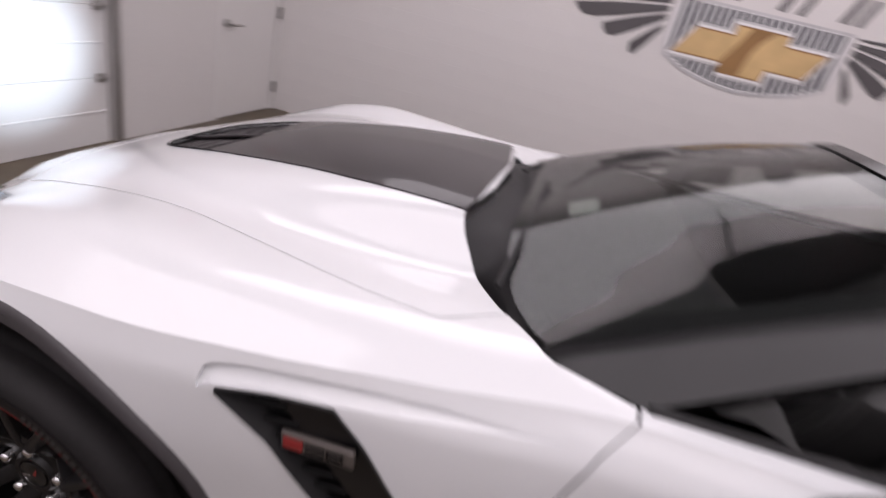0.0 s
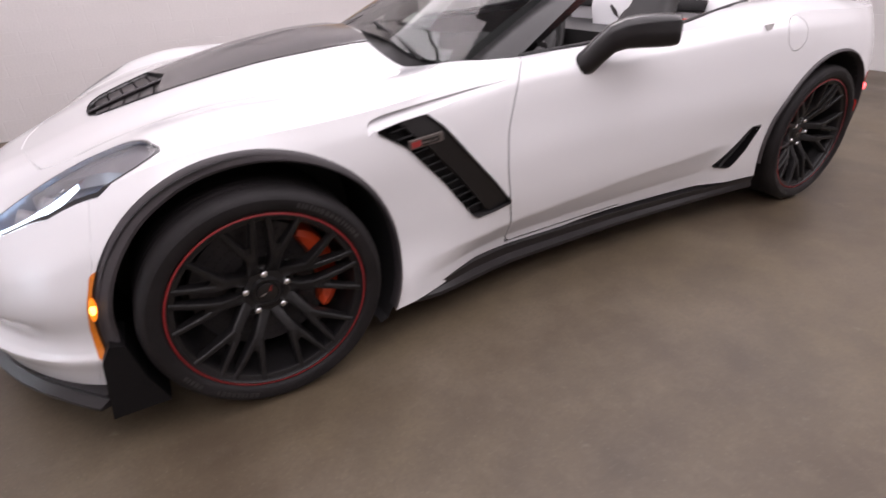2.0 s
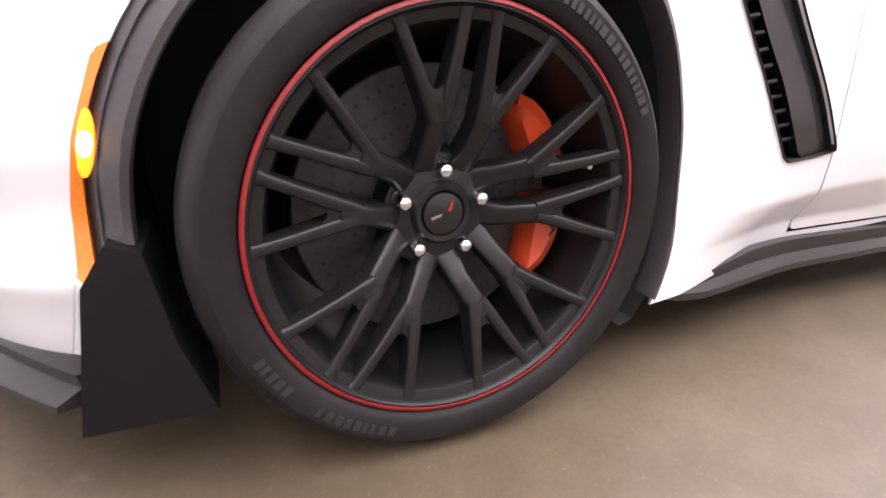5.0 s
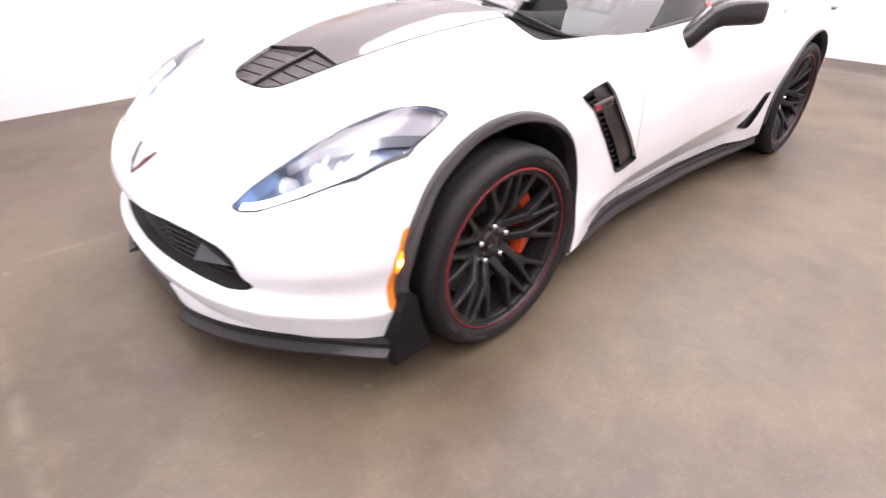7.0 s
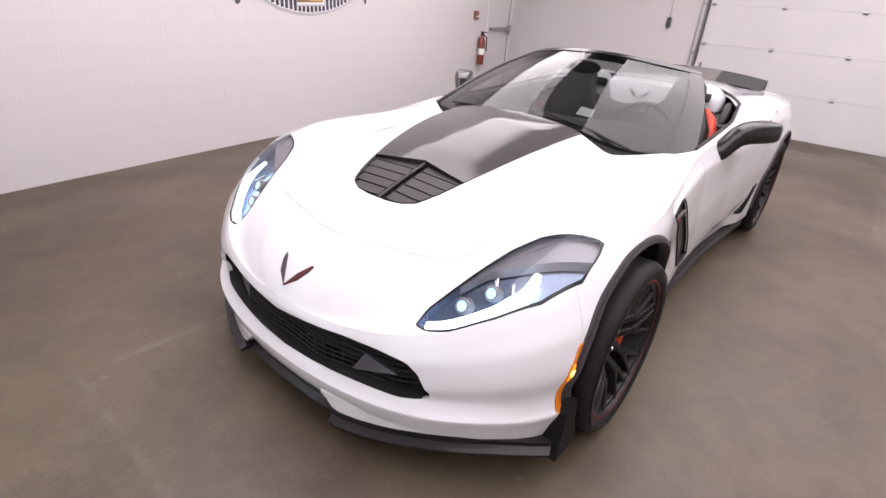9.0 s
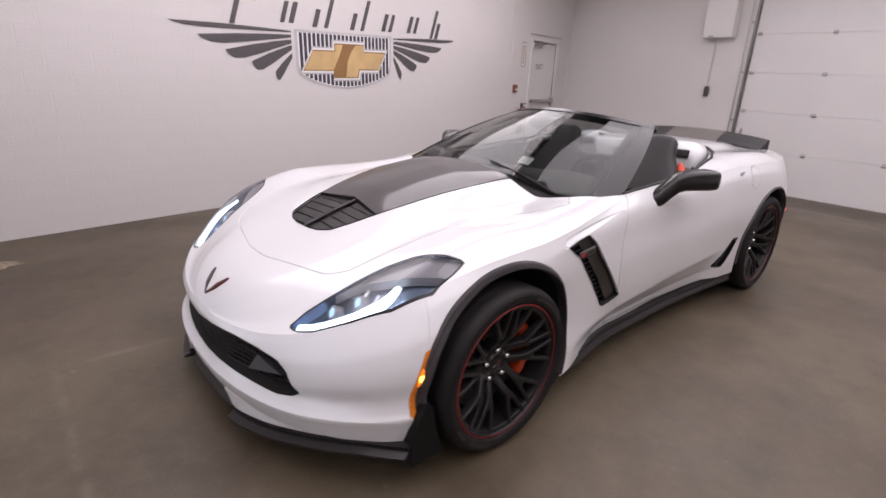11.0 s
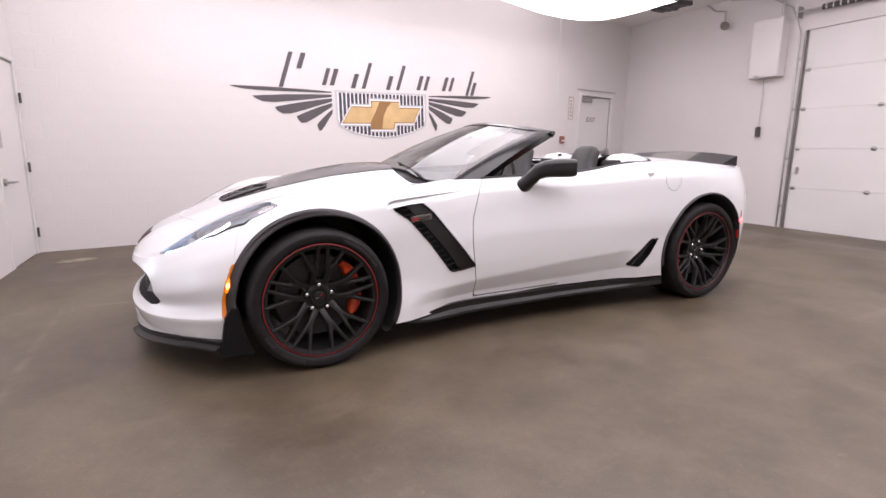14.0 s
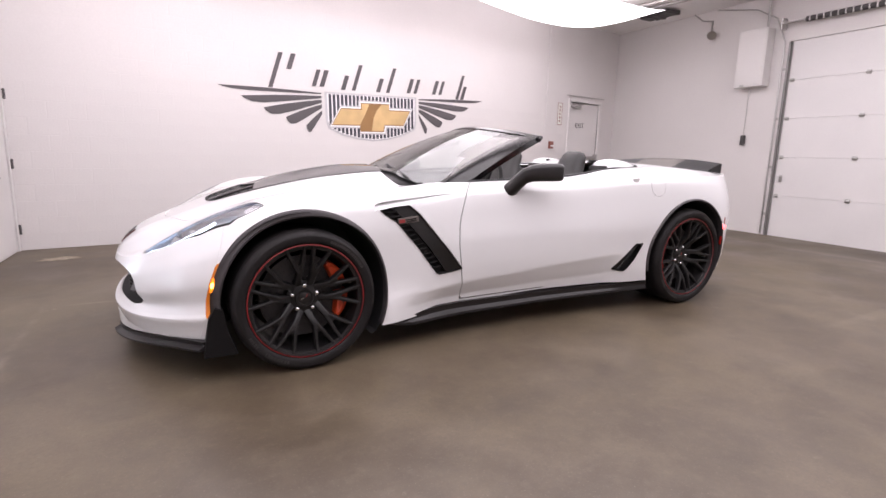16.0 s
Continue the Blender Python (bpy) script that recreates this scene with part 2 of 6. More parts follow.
def tube(bm, points, radius, sides=10, closed=False, cap=True):
    """A round bar along points."""
    pts = [Vector(p) for p in points]
    rings, side = [], None
    for i, p in enumerate(pts):
        a, b = pts[max(i - 1, 0)], pts[min(i + 1, len(pts) - 1)]
        if closed:
            a, b = pts[i - 1], pts[(i + 1) % len(pts)]
        d = (b - a).normalized()
        if side is None:
            side = d.orthogonal().normalized()
        side = (side - d * side.dot(d)).normalized()
        other = d.cross(side)
        r = radius[i] if isinstance(radius, (list, tuple)) else radius
        rings.append([bm.verts.new(p + (side * math.cos(2 * math.pi * k / sides) + other * math.sin(2 * math.pi * k / sides)) * r) for k in range(sides)])
    pairs = list(zip(rings, rings[1:])) + ([(rings[-1], rings[0])] if closed else [])
    for a, b in pairs:
        for k in range(sides):
            bm.faces.new((a[k], a[(k + 1) % sides], b[(k + 1) % sides], b[k]))
    if cap and not closed:
        bm.faces.new(rings[0][::-1])
        bm.faces.new(rings[-1])


def plate(bm, outline, depth, m):
    """A flat outline (x, y) in its own plane, thickened to both sides of z by depth, moved by m."""
    front = [bm.verts.new(m @ Vector((x, y, depth))) for x, y in outline]
    rear = [bm.verts.new(m @ Vector((x, y, 0))) for x, y in outline]
    bm.faces.new(front)
    bm.faces.new(rear[::-1])
    n = len(outline)
    for i in range(n):
        bm.faces.new((front[i], rear[i], rear[(i + 1) % n], front[(i + 1) % n]))

# ---- the room: u along the back wall, v out from it ----
CORNER = Vector((-1.781, 2.949, 0))
TH = radians(7.29)
U, V = Vector((math.cos(TH), math.sin(TH), 0)), Vector((math.sin(TH), -math.cos(TH), 0))
UP = Vector((0, 0, 1))
WIDE, DEEP, HIGH = 8.85, 8.6, 3.25


def at(u, v, z=0.0):
    return CORNER + U * u + V * v + UP * z


def wall_frame(origin, along, out):
    """Local axes of a wall's face: x along it, y up, z out into the room."""
    m = Matrix((along, UP, out)).transposed().to_4x4()
    m.translation = origin
    return m


BACK = wall_frame(at(0, 0), U, V)
left_dir = (V - U * 0.155).normalized()
LEFT = wall_frame(at(0, 0), left_dir, left_dir.cross(UP) * -1)
right_dir = (V - U * 0.152).normalized()
RIGHT = wall_frame(at(WIDE, 0), right_dir, right_dir.cross(UP))
for m in (LEFT, RIGHT):
    if (m.to_3x3() @ Vector((0, 0, 1))).dot((at(4, 4) - m.translation)) < 0:
        m.col[2] = -m.col[2]


def wall_with_holes(name, m, x0, x1, high, holes, thick=0.2):
    """A wall of upright and lintel blocks round its openings (x0, x1, z0, z1)."""
    bm = bmesh.new()
    edges = sorted(holes)
    x = x0
    for a, b, z0, z1 in edges:
        if a > x:
            box(bm, (a - x, high, thick), m @ Matrix.Translation(((a + x) / 2, high / 2, -thick / 2)))
        box(bm, (b - a, high - z1, thick), m @ Matrix.Translation(((a + b) / 2, (high + z1) / 2, -thick / 2)))
        if z0 > 0:
            box(bm, (b - a, z0, thick), m @ Matrix.Translation(((a + b) / 2, z0 / 2, -thick / 2)))
        x = b
    if x < x1:
        box(bm, (x1 - x, high, thick), m @ Matrix.Translation(((x1 + x) / 2, high / 2, -thick / 2)))
    ob = part(name, bm, WALL_PAINT)
    return tagged(ob, kind="structure")


tagged(wall_with_holes("wall_north", BACK, -0.6, WIDE + 0.3, HIGH, [(7.62, 8.42, 0, 1.97)]), "white painted concrete block wall with a large painted logo", "wall")
tagged(wall_with_holes("wall_west", LEFT, 0, DEEP + 0.4, HIGH, [(0.06, 0.78, 0, 1.75), (1.72, 4.9, 0, 2.5)]), "white painted wall with a steel door and a garage door", "wall")
tagged(wall_with_holes("wall_east", RIGHT, 0, DEEP + 0.4, HIGH, [(3.1, 6.2, 0, 2.605)]), "white painted wall with a sectional garage door", "wall")
FRONT = wall_frame(at(-1.5, DEEP), U, -V)
tagged(wall_with_holes("wall_south", FRONT, -0.4, WIDE + 1.4, HIGH, []), "white painted wall closing the bay", "wall")

bm = bmesh.new()
box(bm, (WIDE + 3.4, DEEP + 1.2, 0.1), wall_frame(at(WIDE / 2 - 0.2, DEEP / 2, -0.05), U, V) @ pose(0, 0, 0, 90, 0, 0))
floor = tagged(part("floor", bm, FLOOR), "stained brown-grey sealed concrete garage floor", "floor", kind="structure")
bm = bmesh.new()
box(bm, (WIDE + 3.4, DEEP + 1.2, 0.1), wall_frame(at(WIDE / 2 - 0.2, DEEP / 2, HIGH + 0.05), U, V) @ pose(0, 0, 0, 90, 0, 0))
tagged(part("ceiling", bm, CEILING_PAINT), "pale painted garage ceiling", "ceiling", kind="structure")


def light_canopy(u0, u1, v0, v1, z, sags, mat):
    """Lit fabric stretched under the ceiling lamps, sagging between its battens."""
    bm = bmesh.new()
    nu, nv = 14 * sags, 14
    grid = []
    for i in range(nu + 1):
        row = []
        for j in range(nv + 1):
            a, b = i / nu, j / nv
            sag = abs(math.sin(math.pi * a * sags)) ** 0.7 * (0.35 + 0.65 * math.sin(math.pi * b) ** 0.6)
            row.append(bm.verts.new(at(u0 + (u1 - u0) * a, v0 + (v1 - v0) * b, z + 0.08 - 0.2 * sag)))
        grid.append(row)
    for i in range(nu):
        for j in range(nv):
            bm.faces.new((grid[i][j], grid[i + 1][j], grid[i + 1][j + 1], grid[i][j + 1]))
    ob = part("ceiling_light", bm, mat, smooth=60)
    for i in range(1, sags):
        bm = bmesh.new()
        a, b = at(u0 + (u1 - u0) * i / sags, v0, z), at(u0 + (u1 - u0) * i / sags, v1, z)
        box(bm, (0.03, HIGH - z - 0.075, (b - a).length), wall_frame((a + b) / 2 + UP * ((HIGH - z) / 2 + 0.04), U, V))
        part("batten", bm, DOOR_PAINT, ob, "white batten holding the fabric to the ceiling")
    return tagged(ob, "bright white sagging fabric light diffuser under the ceiling", "ceiling light", "ceiling lights")


light_canopy(0.25, 6.9, 0.92, 2.12, 2.84, 3, FABRIC)
light_canopy(-0.9, 7.1, 3.08, 7.2, 3.0, 3, FABRIC_SOFT)
# added near-black strip between the two lit fabrics, for the dark band glass reflects
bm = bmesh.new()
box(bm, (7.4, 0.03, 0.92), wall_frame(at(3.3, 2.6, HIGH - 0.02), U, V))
tagged(part("unlit_gap_strip", bm, UNLIT_GAP_DARK), "added dark strip standing in for the unlit gap between the lit fabrics", "ceiling", kind="structure")
# ---- the car's body: height field on top, skirt below its shoulder line ----
YC = 0.02


def pchip(xs, ys):
    """A smooth curve through knots that does not overshoot."""
    xs, ys = np.array(xs, float), np.array(ys, float)
    h, d = np.diff(xs), np.diff(ys) / np.diff(xs)
    m = np.zeros(len(xs))
    for i in range(1, len(xs) - 1):
        if d[i - 1] * d[i] > 0:
            a, b = 2 * h[i] + h[i - 1], h[i] + 2 * h[i - 1]
            m[i] = (a + b) / (a / d[i - 1] + b / d[i])
    m[0], m[-1] = d[0], d[-1]

    def curve(x):
        x = np.clip(np.asarray(x, float), xs[0], xs[-1])
        i = np.clip(np.searchsorted(xs, x) - 1, 0, len(xs) - 2)
        t = (x - xs[i]) / h[i]
        return ((1 + 2 * t) * (1 - t) ** 2 * ys[i] + t * (1 - t) ** 2 * h[i] * m[i]
                + t * t * (3 - 2 * t) * ys[i + 1] + t * t * (t - 1) * h[i] * m[i + 1])
    return curve


def knots(*pairs):
    return pchip([p[0] for p in pairs], [p[1] for p in pairs])


# plan outline of the shoulder as arc of (x, half width), from the nose round to the tail
OUTLINE = [(-0.778, 0), (-0.774, 0.11), (-0.759, 0.235), (-0.728, 0.36), (-0.68, 0.48), (-0.612, 0.588), (-0.52, 0.685),
           (-0.415, 0.768), (-0.29, 0.83), (-0.14, 0.866), (0.02, 0.882), (0.2, 0.878), (0.4, 0.852), (0.65, 0.815),
           (0.95, 0.785), (1.4, 0.785), (1.8, 0.80), (2.135, 0.825), (2.452, 0.85), (2.715, 0.858), (2.975, 0.828), (3.183, 0.762),
           (3.338, 0.655), (3.442, 0.485), (3.494, 0.26), (3.515, 0)]
arc = np.r_[0, np.cumsum(np.hypot(*np.diff(np.array(OUTLINE), axis=0).T))]
out_x, out_w = pchip(arc, [p[0] for p in OUTLINE]), pchip(arc, [p[1] for p in OUTLINE])
edge_z = knots((-0.778, 0.465), (-0.73, 0.482), (-0.67, 0.508), (-0.59, 0.545), (-0.5, 0.595), (-0.4, 0.648), (-0.28, 0.70),
               (-0.14, 0.745), (0.02, 0.768), (0.2, 0.775), (0.4, 0.785), (0.65, 0.81), (0.95, 0.852), (1.4, 0.866), (1.8, 0.886),
               (2.135, 0.908), (2.451, 0.915), (2.715, 0.908), (2.975, 0.90), (3.183, 0.90), (3.338, 0.91), (3.515, 0.93))
mid_z = knots((-0.778, 0.465), (-0.738, 0.522), (-0.65, 0.590), (-0.5, 0.652), (-0.3, 0.727), (0, 0.818), (0.3, 0.885),
              (0.6, 0.925), (0.9, 0.94), (1.6, 0.96), (2.023, 0.985), (2.451, 0.99), (2.871, 0.978), (3.286, 0.95), (3.515, 0.93))
valley_drop = knots((-0.8, 0), (-0.4, 0.0), (0, 0.02), (0.6, 0.06), (1, 0.04), (2.023, 0.02), (2.557, 0.03), (3.183, 0.02), (3.515, 0.0))
crown_up = knots((-0.8, 0.0), (-0.5, 0.01), (-0.15, 0.035), (0.05, 0.045), (0.4, 0.035), (0.8, 0.02), (1.5, 0.015), (2.135, 0.03),
                 (2.61, 0.045), (2.975, 0.035), (3.286, 0.015), (3.515, 0.0))


def top_z(x, t):
    """Height of the upper body at station x, at the fraction t of its half width."""
    zc, ze = float(mid_z(x)), float(edge_z(x))
    vd, cu = float(valley_drop(x)), float(crown_up(x))
    zv = zc + (ze - zc) * 0.5 - vd
    return pchip([0, 0.22, 0.42, 0.60, 0.84, 1.0], [zc, zc - 0.12 * vd, zc + (ze - zc) * 0.10 - 0.25 * vd, zv + 0.4 * cu, ze + cu, ze])(t)


LEVELS = [0, 0.1, 0.28, 0.48, 0.64, 0.742, 0.775, 0.87, 1.0]
SIDE_X = [-0.778, -0.6, -0.4, -0.2, 0.0, 0.4, 0.9, 1.6, 2.25, 2.715, 3.08, 3.515]
OFFSETS = [
    [0] * 12,
    [0.010, 0.022, 0.034, 0.036, 0.03, 0.024, 0.044, 0.045, 0.042, 0.036, 0.03, 0.02],
    [0.012, 0.048, 0.082, 0.072, 0.056, 0.034, 0.060, 0.060, 0.055, 0.06, 0.065, 0.03],
    [0.000, 0.056, 0.098, 0.084, 0.066, 0.03, 0.072, 0.072, 0.063, 0.072, 0.08, 0.03],
    [-0.012, 0.034, 0.088, 0.086, 0.066, 0.03, 0.07, 0.07, 0.055, 0.072, 0.08, 0.004],
    [0.006, 0.056, 0.097, 0.086, 0.066, 0.036, 0.063, 0.065, 0.053, 0.069, 0.077, -0.012],
    [0.022, 0.070, 0.106, 0.087, 0.066, 0.040, 0.060, 0.062, 0.052, 0.067, 0.075, -0.018],
    [0.018, 0.060, 0.094, 0.080, 0.066, 0.05, 0.05, 0.055, 0.05, 0.062, 0.07, -0.03],
    [0.005, 0.045, 0.080, 0.072, 0.06, 0.056, 0.035, 0.035, 0.04, 0.05, 0.05, -0.06],
]
offset_at = [pchip(SIDE_X, row) for row in OFFSETS]
base_z = knots((-0.778, 0.18), (-0.4, 0.178), (-0.1, 0.16), (0.4, 0.155), (0.9, 0.175), (1.45, 0.2), (2.346, 0.2), (3.079, 0.22), (3.515, 0.3))


def side_relief(x, z):
    """How far the flank is pressed in: the undercut along the door's foot."""
    inset = 0.0
    fade = min(1, max(0, (x - 0.45) / 0.3)) * min(1, max(0, (2.12 - x) / 0.15))
    crease, lip = 0.303 + 0.077 * (x - 0.8), 0.232 + 0.035 * (x - 0.88)
    if fade > 0 and z < crease:
        inset += 0.034 * fade * min(1.0, (crease - z) / (crease - lip))
    return inset


def body_half(cols=250, across=44, down=72):
    """Half body as vertices (x, half width, z) and triangles: the top first, then the skirt, welded on the shoulder."""
    s = np.linspace(0, arc[-1], cols)
    xs, ws = out_x(s), out_w(s)
    ws[0] = ws[-1] = 0.0
    verts, tris = [], []
    ts = np.linspace(0, 1, across)
    for x, w in zip(xs, ws):
        zs = top_z(float(x), ts)
        verts += [(x, w * t, z) for t, z in zip(ts, zs)]
    for i in range(cols - 1):
        for j in range(across - 1):
            a, b, c, d = i * across + j, i * across + j + 1, (i + 1) * across + j + 1, (i + 1) * across + j
            if ws[i] > 0: tris.append((a, c, b)) 
            if ws[i + 1] > 0: tris.append((a, d, c))
    n_top = len(tris)
    first = len(verts)
    nx, nw = np.gradient(xs, s), np.gradient(ws, s)
    fr = np.linspace(0, 1, down)[1:]
    for i, (x, w) in enumerate(zip(xs, ws)):
        drop = pchip(LEVELS, [float(o(x)) for o in offset_at])(fr)
        ze, zb = float(edge_z(x)), float(base_z(x))
        length = math.hypot(nx[i], nw[i])
        ox, ow = -nw[i] / length, nx[i] / length
        for f, d in zip(fr, drop):
            d -= side_relief(x, ze + (zb - ze) * f)
            verts.append((x + ox * d, max(0.0, w + ow * d) if 0 < i < cols - 1 else 0.0, ze + (zb - ze) * f))
    rows = down - 1
    for i in range(cols - 1):
        edge = [i * across + across - 1, (i + 1) * across + across - 1]
        for k in range(rows):
            a = edge[0] if k == 0 else first + i * rows + k - 1
            d = edge[1] if k == 0 else first + (i + 1) * rows + k - 1
            b, c = first + i * rows + k, first + (i + 1) * rows + k
            tris += [(a, c, b), (a, d, c)]
    return np.array(verts), tris, n_top


def surf_z(x, w):
    """Height of the body's top over a point of the plan."""
    s = np.linspace(0, arc[-1], 400)
    e = float(np.interp(x, out_x(s), out_w(s)))
    return float(top_z(x, min(1.0, abs(w) / max(e, 1e-3))))


def side_w(x, z):
    """Half width of the flank at a station and height."""
    ze, zb = float(edge_z(x)), float(base_z(x))
    s = np.linspace(0, arc[-1], 400)
    e = float(np.interp(x, out_x(s), out_w(s)))
    f = min(1.0, max(0.0, (z - ze) / (zb - ze)))
    return e + float(pchip(LEVELS, [float(o(x)) for o in offset_at])(f))


# ---- cutting panels out of the body ----
def inside(px, py, poly):
    """Signed distance of points to a closed polygon, minus inside."""
    poly = np.array(poly, float)
    a, b = poly, np.roll(poly, -1, axis=0)
    best, odd = np.full(len(px), 1e9), np.zeros(len(px), bool)
    for (ax, ay), (bx, by) in zip(a, b):
        dx, dy = bx - ax, by - ay
        t = np.clip(((px - ax) * dx + (py - ay) * dy) / (dx * dx + dy * dy), 0, 1)
        best = np.minimum(best, np.hypot(px - ax - t * dx, py - ay - t * dy))
        odd ^= ((ay > py) != (by > py)) & (px < dx * (py - ay) / (dy if dy else 1e-12) + ax)
    return np.where(odd, -best, best)


def split(verts, tris, g):
    """Cut triangles along g = 0. Returns vertices, those with g < 0, those with g > 0."""
    verts, neg, pos, cuts = list(map(tuple, verts)), [], [], {}
    g = list(g)

    def cut(i, j):
        key = (min(i, j), max(i, j))
        if key not in cuts:
            t = g[key[0]] / (g[key[0]] - g[key[1]])
            p, q = verts[key[0]], verts[key[1]]
            cuts[key] = len(verts)
            verts.append(tuple(p[k] + (q[k] - p[k]) * t for k in range(3)))
        return cuts[key]

    for tri in tris:
        below = [g[i] < 0 for i in tri]
        if all(below):
            neg.append(tri)
        elif not any(below):
            pos.append(tri)
        else:
            odd = below.index(True) if sum(below) == 1 else below.index(False)
            a, b, c = tri[odd], tri[(odd + 1) % 3], tri[(odd + 2) % 3]
            ab, ac = cut(a, b), cut(a, c)
            one, two = (neg, pos) if below[odd] else (pos, neg)
            one.append((a, ab, ac))
            two += [(ab, b, c), (ab, c, ac)]
    return np.array(verts), neg, pos


class Shell:
    """The half body while panels are cut from it."""

    def __init__(self, verts, tris):
        self.v, self.t = np.array(verts), tris

    def take(self, field):
        """Cut away and return what lies where field(x, w, z) < 0."""
        g = field(*self.v.T)
        g = np.where(np.abs(g) < 1e-7, 1e-7, g)
        v, neg, pos = split(self.v, self.t, g)
        self.v, self.t = v, pos
        return Shell(v, neg)

    def copy(self):
        return Shell(self.v.copy(), list(self.t))


def shell_mesh(name, shells, mat, parent, sides=(-1, 1), label="", smooth=32, rim=0.0, push=(0, 0, 0), rim_dir=None):
    """One mesh of half shells, on one or both sides. rim: how far open edges are turned inward along rim_dir (x, w, z)."""
    bm = bmesh.new()
    for sh in shells:
        used = sorted({i for t in sh.t for i in t})
        for sign in sides:
            vs = {i: bm.verts.new((sh.v[i][0] + push[0], YC + sign * (sh.v[i][1] + push[1]), sh.v[i][2] + push[2])) for i in used}
            for t in sh.t:
                if len(set(t)) == 3:
                    bm.faces.new([vs[i] for i in (t if sign < 0 else t[::-1])])
    bmesh.ops.remove_doubles(bm, verts=bm.verts, dist=2e-5)
    bmesh.ops.dissolve_degenerate(bm, edges=bm.edges, dist=1e-6)
    if rim:
        edges = [e for e in bm.edges if len(e.link_faces) == 1]
        twin = {}
        for e in edges:
            for v in e.verts:
                if v not in twin:
                    y = 1 if v.co.y > YC else -1
                    twin[v] = bm.verts.new(v.co + Vector((rim_dir[0], y * rim_dir[1], rim_dir[2])) * rim)
        for e in edges:
            a, b = e.verts
            if (a.co - b.co).length > 1e-6:
                bm.faces.new((a, b, twin[b], twin[a]))
    return part(name, bm, mat, parent, label, smooth)


ARCH_F, ARCH_R = (0.010, 0.337, 0.408), (2.687, 0.337, 0.408)
HEADLIGHT = [(-0.640, 0.490), (-0.585, 0.492), (-0.455, 0.545), (-0.31, 0.605), (-0.235, 0.652), (-0.205, 0.690), (-0.172, 0.755), (-0.142, 0.822),
             (-0.205, 0.836), (-0.300, 0.838), (-0.42, 0.776), (-0.520, 0.688), (-0.610, 0.592), (-0.640, 0.535)]
INSERT = [(-0.335, -0.2), (-0.335, 0.05), (-0.325, 0.115), (-0.297, 0.170), (-0.22, 0.206), (-0.12, 0.236), (0.0, 0.268), (0.15, 0.298), (0.3, 0.322), (0.592, 0.352), (0.64, -0.2)]
HOOD = [(-0.545, -0.2), (-0.54, 0.08), (-0.515, 0.2), (-0.485, 0.33), (-0.455, 0.425), (-0.40, 0.49), (-0.20, 0.55), (0.1, 0.575), (0.3, 0.615),
        (0.5, 0.662), (0.63, 0.68), (0.74, 0.60), (0.9, 0.2), (0.9, -0.2)]
OPENING = [(0.64, -0.2), (0.62, 0.2), (0.582, 0.353), (0.597, 0.396), (0.636, 0.447), (0.716, 0.592), (0.81, 0.715), (0.93, 0.758), (1.2, 0.752),
           (1.7, 0.735), (2.135, 0.67), (2.451, 0.55), (2.61, 0.45), (2.578, 0.40), (2.388, 0.37), (2.325, 0.24), (2.314, -0.2)]
VENT = [(0.37, 0.727), (0.45, 0.740), (0.545, 0.748), (0.60, 0.705), (0.70, 0.590), (0.79, 0.488), (0.866, 0.394), (0.79, 0.382), (0.708, 0.374), (0.585, 0.535), (0.465, 0.665)]
NOTCH = [(0.345, 0.716), (0.352, 0.757), (0.40, 0.7667), (0.6, 0.7837), (0.875, 0.807), (0.6, 0.7585), (0.545, 0.7515), (0.45, 0.743), (0.366, 0.7297)]
REAR_VENT = [(2.235, 0.462), (2.172, 0.458), (2.079, 0.375), (1.995, 0.292), (2.09, 0.272), (2.167, 0.35)]
MARKER = [(-0.330, 0.532), (-0.366, 0.522), (-0.396, 0.44), (-0.411, 0.37), (-0.418, 0.285), (-0.394, 0.285), (-0.372, 0.38)]
GRILLE = [(0.0, 0.425), (0.15, 0.438), (0.30, 0.450), (0.42, 0.446), (0.515, 0.432), (0.553, 0.40), (0.583, 0.338), (0.578, 0.312), (0.55, 0.293), (0.49, 0.282), (0.30, 0.278), (0.15, 0.272), (0.0, 0.268), (-0.05, 0.268), (-0.05, 0.425)]


